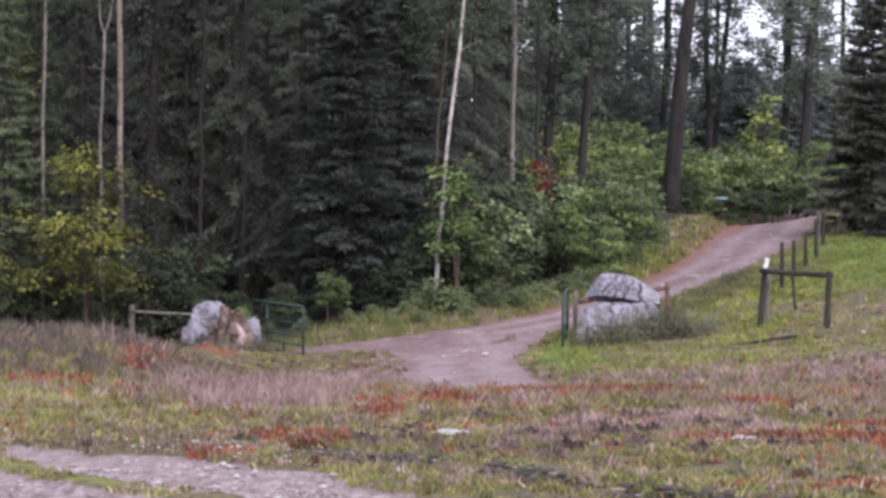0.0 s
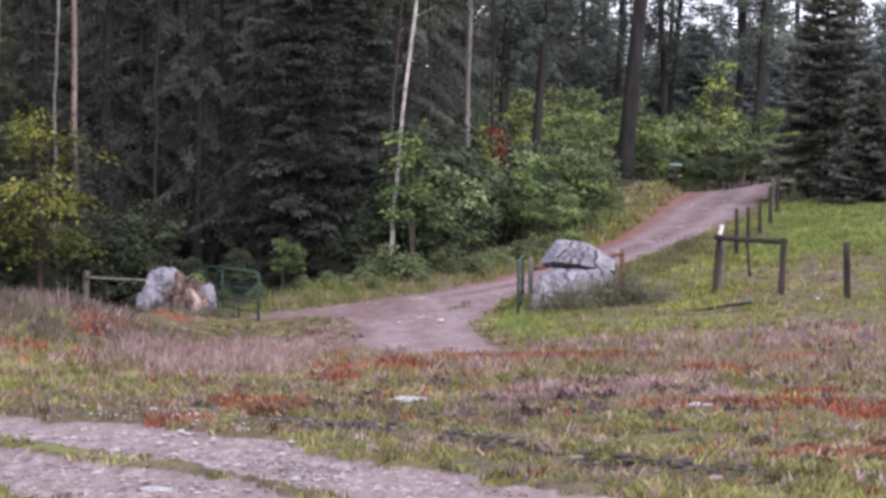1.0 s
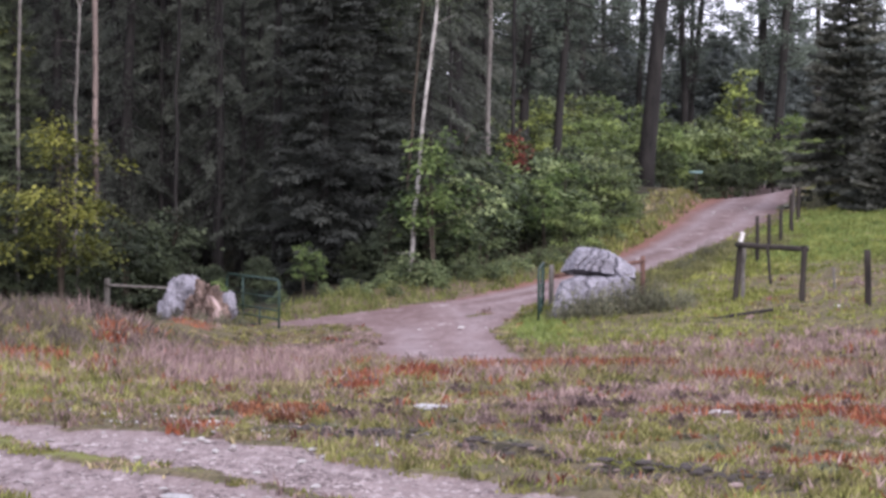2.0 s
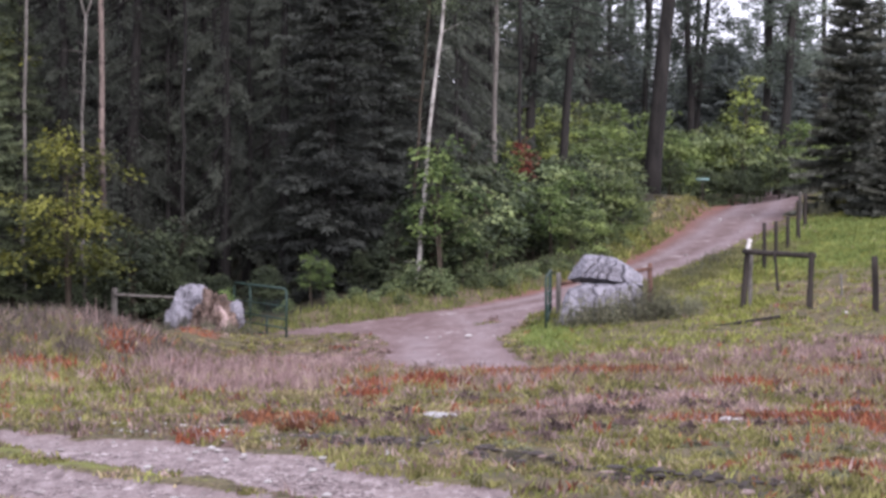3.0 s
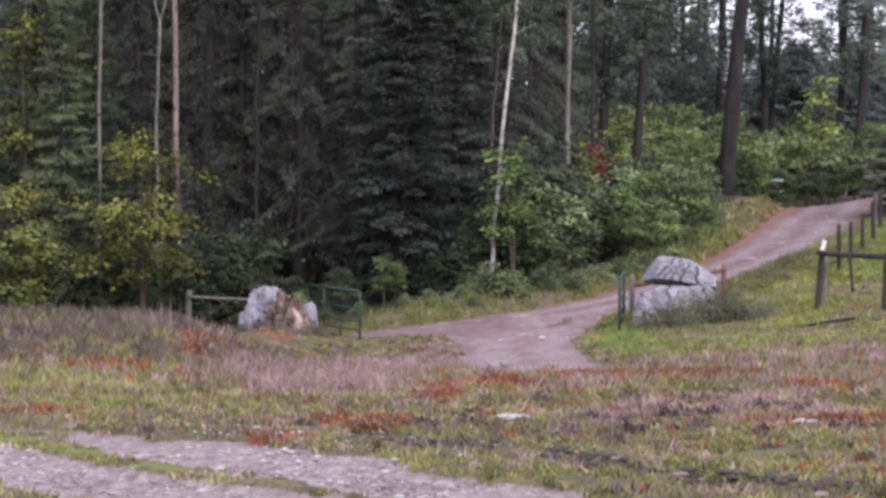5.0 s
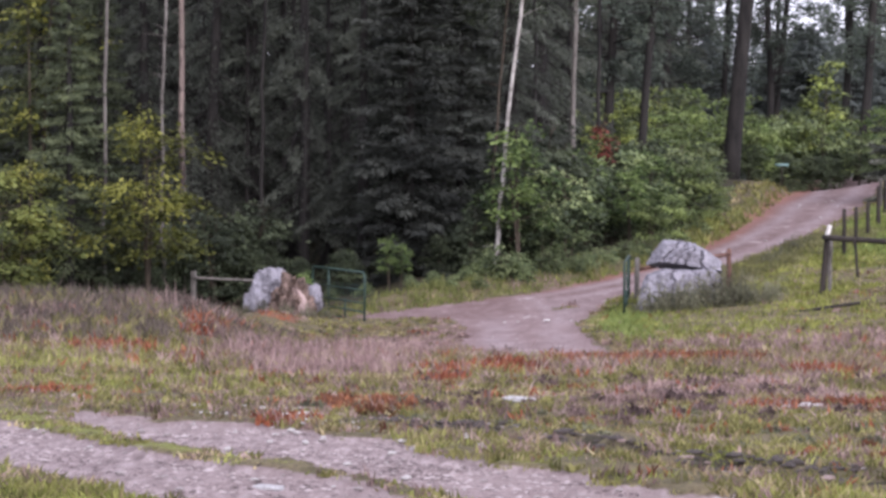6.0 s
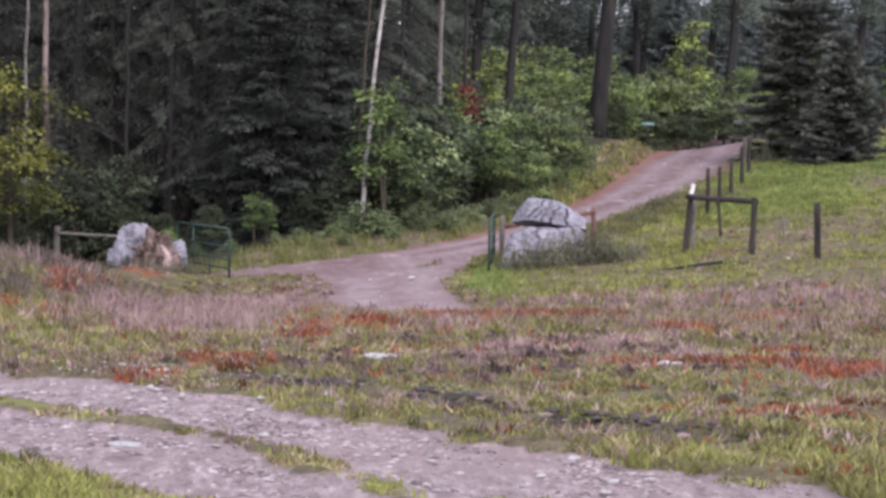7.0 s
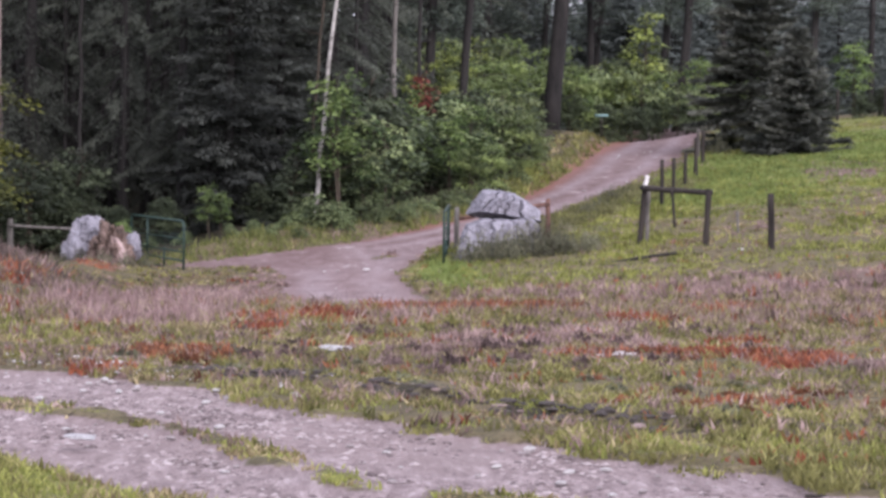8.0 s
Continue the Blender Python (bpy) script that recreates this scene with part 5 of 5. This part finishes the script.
again(sapl, -1.3, 73.4, 90, 0.26, label="small bright green sapling beside the gate")
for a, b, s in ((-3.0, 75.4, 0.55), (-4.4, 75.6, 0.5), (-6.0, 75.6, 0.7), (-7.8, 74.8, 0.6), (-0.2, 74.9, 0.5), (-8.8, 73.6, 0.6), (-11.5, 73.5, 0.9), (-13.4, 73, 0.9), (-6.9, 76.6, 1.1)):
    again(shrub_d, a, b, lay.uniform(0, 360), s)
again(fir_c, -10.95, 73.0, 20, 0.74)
shade_leaf = broadleaf("shrub", 3.4, 1.7, 33, LEAF_SHADE, "leafy shrub, its grey-green dulled for forest shade", clumps=54, per=34, leaf=0.19, low=0.15)
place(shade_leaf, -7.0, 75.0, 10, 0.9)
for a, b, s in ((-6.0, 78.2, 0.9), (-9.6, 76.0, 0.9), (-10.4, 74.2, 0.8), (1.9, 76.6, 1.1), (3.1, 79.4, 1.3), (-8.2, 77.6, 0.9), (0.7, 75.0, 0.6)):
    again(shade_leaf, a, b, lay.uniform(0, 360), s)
edge_tree = tiered("tree", 11.5, 1.9, 34, LEAF_OLIVE, "broad-leaved tree with yellow-green sprays at the forest edge", "tree", boughs=26, per=70, leaf=0.18, low=0.45, stems=2, group="forest trees", slim=0.3)
place(edge_tree, -12.3, 74.6, 0)
again(fir_c, -10.4, 75.2, 250, 0.75)
sage = weeds(0.85, 0.55, 29, LEAF_WEED, "dull olive weed clump beside the boulders")
place(sage, 7.4, 64.0, 0, 0.8)
for a, b, s in ((5.15, 63.6, 0.91), (5.5, 63.5, 1.04), (5.85, 63.4, 0.98), (6.2, 63.3, 1.08), (6.6, 63.4, 1.32), (7.0, 63.5, 1.36), (7.7, 63.7, 1.0), (8.2, 63.9, 0.75), (6.9, 64.2, 1.04), (8.6, 65.2, 0.59), (7.7, 65.4, 0.91), (8.5, 66.6, 0.4), (9.2, 68.6, 0.35),
                (9.6, 74.9, 0.6), (10.9, 78.8, 0.75), (10.2, 76.4, 0.6), (11.6, 80.6, 0.5), (17.6, 97, 0.9), (-3.2, 67.3, 0.5), (-3.7, 67.1, 0.5), (-4.3, 67.0, 0.45), (-4.9, 67.6, 0.5), (-5.4, 67.9, 0.45), (-5.8, 68.4, 0.5)):
    again(sage, a, b, a * 77, s)

dock = weeds(0.13, 0.12, 35, LEAF_RUST, "rust-brown dried dock clump in the meadow", group="dock clumps", stalks=13, leaf=(0.04, 0.10), broad=(0.02, 0.045))
place(dock, -0.78, 20.0, 0)
dock_pale = weeds(0.13, 0.12, 37, LEAF_ORANGE, "orange dried dock clump at the track edge", group="dock clumps", stalks=11, leaf=(0.04, 0.10), broad=(0.02, 0.045))
place(dock_pale, -0.72, 19.7, 0)
dock_dark = weeds(0.12, 0.12, 38, LEAF_WEED, "olive broad-leaved weed clump at the track edge", group="dock clumps", stalks=11, leaf=(0.04, 0.09), broad=(0.02, 0.04))
place(dock_dark, -0.3, 20.6, 0)
clump = random.Random(23)
for k in range(42):
    again((dock, dock_pale, dock, dock_dark, dock, dock)[k % 6], -0.70 + clump.gauss(0, 0.17), 19.8 + clump.gauss(0, 0.4), clump.uniform(0, 360), clump.uniform(0.6, 1.1) * (0.7 if k % 6 == 1 else 1.0))
for k in range(30):
    again(dock, clump.uniform(2.3, 5.2), 40.3 + clump.gauss(0, 1.2), clump.uniform(0, 360), clump.uniform(1.7, 2.4))
dock_purple = weeds(0.14, 0.11, 40, LEAF_PURPLE, "dark purple-brown withered weed clump in the meadow", group="dock clumps", stalks=12, leaf=(0.04, 0.09), broad=(0.018, 0.036))
place(dock_purple, 2.0, 22.5, 0)
for k in range(90):
    b = 17.5 * (36 / 17.5) ** clump.random()
    a = b * clump.uniform(-0.02, 0.2)
    if b > float(clod_line(a)) + 0.5:
        again(dock_purple, a, b, clump.uniform(0, 360), clump.uniform(0.5, 1.1) * (0.7 + 0.016 * b))
for k in range(60):
    a = clump.uniform(-0.5, 4.6)
    b = float(clod_line(a)) + 0.4 + 9 * clump.random() ** 1.5
    again((dock, dock_dark, dock_dark)[k % 3], a, b, clump.uniform(0, 360), clump.uniform(0.35, 0.7))
for a, b in ((3.0, 20.6), (3.3, 21.0), (3.7, 21.2), (4.2, 21.4), (3.5, 20.8), (2.75, 14.8), (3.1, 14.9), (2.6, 14.5), (1.9, 38.9), (2.9, 39.8), (-3.0, 33.0), (-3.5, 37.5), (-4.1, 38.2), (1.15, 24.6), (0.1, 25.4)):
    again(dock, a + clump.gauss(0, 0.1), b + clump.gauss(0, 0.15), clump.uniform(0, 360), clump.uniform(0.45, 0.75) * (1 + 0.02 * (b - 14)))

# ---- grass ----
def tufts(name, n, area, keep, mat, label, tall, seed, blades_per=7, wide=0.013, lean=0.9, spread=0.045):
    """Grass: tufts of tapered blades over a stretch of the meadow, thinned by keep(x, y)."""
    r = np.random.default_rng(seed)
    y0, y1 = area
    y = y0 * (y1 / y0) ** r.random(n)
    x = r.uniform(-0.185, 0.265, n) * y
    ok = r.random(n) < keep(x, y)
    x, y = x[ok], y[ok]
    size = r.uniform(0.5, 1.25, len(x))
    tone = np.repeat(r.random(len(x)), blades_per)
    x, y, size = (np.repeat(v, blades_per) for v in (x, y, size))
    m = len(x)
    sp = spread * (0.6 + 0.02 * y)
    x, y = x + r.normal(0, 1, m) * sp, y + r.normal(0, 1, m) * sp
    z = land(x, y) - 0.03
    h = tall * size * r.uniform(0.4, 1.25, m) * (1 - 0.22 * step(27 - y, 0, 6)) * (1 + 1.2 * np.exp(-((y - 55) / 6) ** 2) * step(-x, 3.5, 6)) * (1 + 0.9 * step(y, 26, 34) * step(60 - y, 0, 8)) * (1 + 1.3 * step(y - far_edge(x), -0.3, 0.5) * step(y, 68, 70)) * (1 - 0.5 * step(track_top(x) - 0.4 - y, 0, 0.3) * step(y - track_low(x), 0.0, 0.3))
    a = r.uniform(0, 6.28, m)
    k = lean * r.random(m) * h
    w = wide * (0.6 + 0.028 * y) * r.uniform(0.6, 1.5, m)
    b = r.uniform(0, 6.28, m)
    p = np.stack([x, y, z], 1)
    s = np.stack([np.cos(b), np.sin(b), 0 * b], 1) * (w / 2)[:, None]
    tip = p + np.stack([np.cos(a) * k, np.sin(a) * k, h], 1)
    mid = p + np.stack([np.cos(a) * k * 0.3, np.sin(a) * k * 0.3, h * 0.55], 1)
    v = np.stack([p - s, p + s, mid + s * 0.8, tip, mid - s * 0.8], 1).reshape(-1, 3)
    i = np.arange(m)[:, None] * 5
    f = np.concatenate([i + np.array([[0, 1, 2, 4]])], 0).tolist() + (i + np.array([[4, 2, 3]])).tolist()
    ob = array_part(name, v, f, mat, tone=tone)
    return tagged(ob, label, "grass", kind="stuff")


def bare(x, y):
    turned = np.exp(-((y - clod_line(x)) / 0.36) ** 2) * step(patches(x, y, 0.24, 44), 0.36, 0.52) * step(x, -0.8, -0.3) * step(2.6 - x, 0, 0.4)
    return (1 - 0.95 * turned) * (1 - np.clip(1.7 * gravel_mask(x, y) - 0.4, 0, 1)) * (1 - np.clip(1.2 * road_mask(x, y), 0, 1)) * (1 - step(y - far_edge(x), 0.3 + 6 * step(y, 80, 95), 1.2 + 8 * step(y, 80, 95)))


def cover(x, y, size, seed, lo=0.35, hi=0.65):
    """Where one kind of grass grows in patches."""
    return step(patches(x, y * 0.6, size, seed), lo, hi)


def grows(k, thin=0.13):
    """Tufts of one kind stand where that kind covers the ground, with a few strays."""
    return lambda x, y: bare(x, y) * (1 - 0.85 * step(patches(x, y * 0.5, 0.4, 95), 0.58, 0.66)) * np.where(meadow_kind(x, y) == k, np.where(y > 48, 0.85, 0.2 + 0.7 * cover(x, y, 0.25, 60 + k, 0.3, 0.55)), thin)


tufts("dry_grass", 34000, (10.5, 112), grows(0), GRASS_STRAW, "straw-coloured dry meadow grass", 0.088, 1, 10, wide=0.018, lean=1.1, spread=0.036)
tufts("green_grass", 34000, (10.5, 112), grows(1), GRASS_GREEN, "yellow-green meadow grass in tufts", 0.10, 2, 10, wide=0.018, lean=1.1, spread=0.036)
tufts("seed_grass", 36000, (13, 95), grows(2), GRASS_PURPLE, "purplish brown seeding meadow grass", 0.11, 3, 10, wide=0.015, lean=1.0, spread=0.034)
tufts("sorrel", 60000, (12, 70), lambda x, y: bare(x, y) * np.where(meadow_kind(x, y) == 3, 0.45 + 0.5 * cover(x, y, 0.3, 63, 0.36, 0.56), 0.012) * step(y - track_top(x), -0.1, 0.3), GRASS_RUST, "rust-red sorrel in patches", 0.105, 4, 8, wide=0.024)
tufts("lush_grass", 60000, (10, 125), lambda x, y: lush_mask(x, y) * (1 - np.clip(1.3 * road_mask(x, y), 0, 1)) * (1 - np.clip(1.3 * gravel_mask(x, y), 0, 1)), GRASS_LUSH, "bright green lush grass", 0.09, 5, 6)
tufts("verge_grass", 34000, (64, 112), lambda x, y: step(y - far_edge(x), -0.4, 0.1) * step(far_edge(x) + 2.4 - y, 0, 0.8) * step(108 - y, 0, 8), GRASS_VERGE, "dark green rough grass on the roadside bank", 0.11, 8, 6)
tufts("rise_grass", 26000, (50, 90), lambda x, y: worn_pasture(x, y) * bare(x, y) * step(x, 3.6, 5) * step(y + 3 * wobble(x, y, 0.6), 54, 64) * np.where(meadow_kind(x, y) == 1, 0.4 + 0.6 * cover(x, y, 1.6, 91, 0.4, 0.62), 0.15), GRASS_LUSH, "yellow-green tufted grass on the rise", 0.16, 7, 6)
tufts("pasture_grass", 24000, (66, 112), lambda x, y: worn_pasture(x, y) * step(x - right_edge(y), 0.3, 1.2) * np.where(meadow_kind(x, y) == 1, 0.5 + 0.5 * cover(x, y, 2.0, 92, 0.35, 0.6), 0.12), GRASS_LUSH, "bright green pasture grass by the fence", 0.13, 14, 7)
tufts("fresh_grass", 70000, (56, 104), lambda x, y: worn_pasture(x, y) * step(x - right_edge(y), 0.2, 0.8) * np.clip(blobs(x, y, [(17.5, 88, 3.2, 6), (4.3, 61.5, 0.6, 3), (14.5, 80, 1.8, 5), (22.5, 92, 2.5, 4), (27, 104, 5, 5)]) * 1.8, 0, 1), GRASS_FRESH, "fresh bright green grass below the spruces", 0.15, 18, 7)
tufts("lawn_grass", 30000, (9.8, 16), lambda x, y: step(track_low(x) - y, -0.15, 0.2), GRASS_LUSH, "short bright green grass beside the track", 0.042, 9, 7)
tufts("dead_grass", 34000, (12.5, 64), lambda x, y: bare(x, y) * np.maximum(0.9 * np.exp(-((y - clod_line(x) - 0.1) / 0.35) ** 2) * step(x, -1.2, -0.5), 0.5 * cover(x, y, 0.45, 97, 0.56, 0.64) + 0.35 * np.exp(-((x + 7.5) / 3.4) ** 2 - ((y - 53) / 8) ** 2)) * step(y - track_top(x), 0.2, 0.5), GRASS_DARK, "dark dead stalks low in the meadow", 0.06, 12, 6, wide=0.016)
tufts("roadside_grass", 60000, (60, 84), lambda x, y: step(x - right_edge(y), 0.05, 0.3) * (1 - step(x - right_edge(y), 1.6, 3.2)) * (0.25 + 0.75 * cover(x, y, 0.9, 71, 0.38, 0.6)) * step(x, 6.2, 7.4), GRASS_ROUGH, "rough olive grass along the road below the fence", 0.23, 19, 8)
tufts("rank_grass", 22000, (42, 66), lambda x, y: np.exp(-((x + 9) / 4.2) ** 2 - ((y - 53) / 9) ** 2) * (0.3 + 0.7 * cover(x, y, 1.2, 88, 0.35, 0.6)), GRASS_RANK, "rank olive-brown grass on the mound", 0.12, 16, 9)
tufts("edge_grass", 34000, (10.5, 19), near_edge, GRASS_GREEN, "fresh green tufts along the gravel edge", 0.036, 13, 6)
tufts("plume_grass", 9000, (26, 62), lambda x, y: bare(x, y) * np.clip(cover(x, y, 0.9, 66, 0.4, 0.6) * 1.2 * blobs(x, y, [(-2.2, 42, 1.3, 6), (-1.2, 53, 1.2, 5), (-1.5, 31, 0.9, 3.5), (10.2, 52, 3.0, 2.5)]), 0, 1), GRASS_PLUME, "feathery pinkish plume grass in the hollow", 0.17, 19, 6, wide=0.010, lean=0.5)
tufts("dry_stalk_grass", 3500, (13, 70), lambda x, y: bare(x, y) * cover(x, y, 1.5, 15, 0.5, 0.6), GRASS_PURPLE, "sparse taller purplish dry stalks", 0.2, 6, 4, wide=0.009)

# ---- stones and clods ----
def pebble(name, mat, seed, label, category, group):
    me = bpy.data.meshes.new(name)
    bm = rock_mesh((1, 0.8, 0.5), seed, cuts=7, sub=2, rough=0.15)
    bm.to_mesh(me)
    bm.free()
    me.materials.append(mat)
    return tagged(new(name, me), label, category, group)


def lay_stone(ob, x, y, s, turn):
    ob.matrix_basis = pose(x, y, height(x, y) + 0.25 * s - (0.04 if gravel_mask(np.array(x), np.array(y)) > 0.5 else 0.0), 0, 0, turn)
    ob.scale = (s, s * pick_size.uniform(0.7, 1.1), s * pick_size.uniform(0.45, 0.85))
    return ob


pick_size = random.Random(3)
white = pebble("stone", STONE_WHITE, 31, "whitish angular stone lying on the ground", "stone", "scattered stones")
lay_stone(white, 2.9, 20.3, 0.085, 20)
for k, (a, b, s) in enumerate(((2.75, 20.3, 0.06), (3.05, 20.6, 0.07), (-0.93, 16.4, 0.055), (0.65, 12.9, 0.04), (-4.75, 49.4, 0.17), (-2.82, 46.9, 0.1), (1.41, 11.7, 0.05), (1.6, 11.3, 0.035), (-0.01, 19.3, 0.06), (-1.45, 19.6, 0.06), (-1.6, 19.9, 0.05),
                               (-1.15, 19.3, 0.07), (-2.0, 20.0, 0.05), (-2.35, 20.6, 0.06), (-3.2, 21.5, 0.06), (-0.6, 14.9, 0.04), (-1.4, 15.9, 0.04), (11.75, 61.5, 0.16), (2.3, 23.5, 0.06), (3.6, 25, 0.06), (-2.9, 33, 0.1), (-3.6, 36, 0.1), (-1.2, 18.7, 0.05), (-0.75, 18.9, 0.06))):
    lay_stone(copy_thing(white, Matrix()), a, b, s * 0.75, k * 47)
edge = random.Random(17)
for k in range(38):
    a = edge.uniform(-1.9, 0.3)
    b = float(track_top(a)) + edge.gauss(0.25, 0.45)
    lay_stone(copy_thing(white, Matrix()), a, b, 0.018 + 0.034 * edge.random() ** 2, edge.uniform(0, 360))
grey = pebble("stone", STONE_GREY, 32, "grey angular stone bedded in the gravel track", "stone", "gravel stones")
lay_stone(grey, 0.2, 14.0, 0.03, 0)
pick = random.Random(9)
count = 0
while count < 125:
    a, b = pick.uniform(-3.2, 3.2), pick.uniform(10.6, 20)
    if float(gravel_mask(np.array(a), np.array(b))) > 0.6:
        lay_stone(copy_thing(white if pick.random() < 0.22 else grey, Matrix()), a, b, 0.012 + 0.030 * pick.random() ** 2.5, pick.uniform(0, 360))
        count += 1


def loose_gravel():
    """Small loose stones pressed into the track, each a flattened eight-sided pebble."""
    r = np.random.default_rng(50)
    n = 56000
    x, y = r.uniform(-3.6, 3.6, n), r.uniform(10.4, 20, n)
    ok = r.random(n) < gravel_mask(x, y) * (0.25 + 0.75 * step(patches(x, y * 0.6, 0.5, 21), 0.4, 0.65))
    x, y = x[ok], y[ok]
    n = len(x)
    s = 0.006 + 0.026 * r.random(n) ** 4
    z = land(x, y) - 0.05
    a = r.uniform(0, 6.28, n)
    off = np.array([(1, 0, 0), (0, 0.8, 0), (-1, 0, 0), (0, -0.8, 0), (0.15, 0.1, 0.42), (0, 0, -0.6)])
    c, sn = np.cos(a), np.sin(a)
    px = x[:, None] + s[:, None] * (c[:, None] * off[:, 0] - sn[:, None] * off[:, 1]) * r.uniform(0.8, 1.5, (n, 1))
    py = y[:, None] + s[:, None] * (sn[:, None] * off[:, 0] + c[:, None] * off[:, 1])
    pz = z[:, None] + s[:, None] * off[:, 2]
    v = np.stack([px, py, pz], -1).reshape(-1, 3)
    tri = np.array([(0, 1, 4), (1, 2, 4), (2, 3, 4), (3, 0, 4), (1, 0, 5), (2, 1, 5), (3, 2, 5), (0, 3, 5)])
    f = (np.arange(n)[:, None, None] * 6 + tri[None]).reshape(-1, 3)
    tagged(array_part("loose_gravel", v, f.tolist(), GRAVEL), "loose grey and whitish gravel on the track", "gravel", kind="stuff")


loose_gravel()
for k in range(36):
    b = pick.uniform(50, 106)
    u = pick.uniform(0.08, 0.92)
    left = float(left_edge(b)) if b < 66 else float(np.interp(b, [66, 68.9, 70.7, 72, 76.2, 83.8, 95.3, 109.5], [0, 0.2, 0.8, 2.8, 5.7, 8.7, 11.8, 14.9]))
    a = left + u * (float(right_edge(b)) - left)
    lay_stone(copy_thing(white if k % 3 else grey, Matrix()), a, b, 0.03 + 0.11 * pick.random() ** 2.5, pick.uniform(0, 360))
rosy = pebble("stone", ROCK_PINK, 34, "pinkish angular stone in turned soil", "stone", "scattered stones")
lay_stone(rosy, -1.0, 19.5, 0.06, 10)
for k in range(26):
    lay_stone(copy_thing(rosy if k % 2 else white, Matrix()), -1.0 + pick.gauss(0, 0.22), 19.4 + pick.gauss(0, 0.35), 0.025 + 0.045 * pick.random() ** 2, pick.uniform(0, 360))
clod = pebble("clod", CLOD, 33, "dark lump of soil at the track edge", "soil", "soil clods")
lay_stone(clod, 0.1, 17.3, 0.06, 0)
for k in range(58):
    a = -1.05 + 3.5 * pick.random()
    lay_stone(copy_thing(clod if k % 4 else rosy, Matrix()), a, float(clod_line(a)) + pick.gauss(-0.03, 0.2), 0.028 + 0.05 * pick.random() ** 2, pick.uniform(0, 360))
for k in range(170):
    t = pick.random()
    a = -0.6 + 2.9 * t
    b = float(clod_line(a)) + pick.gauss(0, 0.2)
    lay_stone(copy_thing(grey if k % 6 == 0 else clod, Matrix()), a + pick.gauss(0, 0.1), b, 0.02 if k % 6 == 0 else 0.02 + 0.05 * pick.random() ** 2, pick.uniform(0, 360))


def slab(x, y, s, mat, label):
    me = bpy.data.meshes.new("flat_stone")
    bm = rock_mesh((1.0, 0.55, 0.14), 41, cuts=8, sub=3, rough=0.12)
    bm.to_mesh(me)
    bm.free()
    me.materials.append(mat)
    ob = tagged(new("flat_stone", me), label, "stone", "flat stones")
    ob.matrix_basis = pose(x, y, height(x, y) + 0.03, 6, 4, 12)
    ob.scale = (s, s, s)


slab(0.62, 20.8, 0.17, STONE_PALE, "flat pale grey stone lying in the meadow")
slab(-0.92, 13.0, 0.10, STONE_PALE, "flat whitish stone pressed into the gravel track")
slab(-0.02, 19.5, 0.09, STONE_GREY, "flat bluish grey stone lying in the meadow")
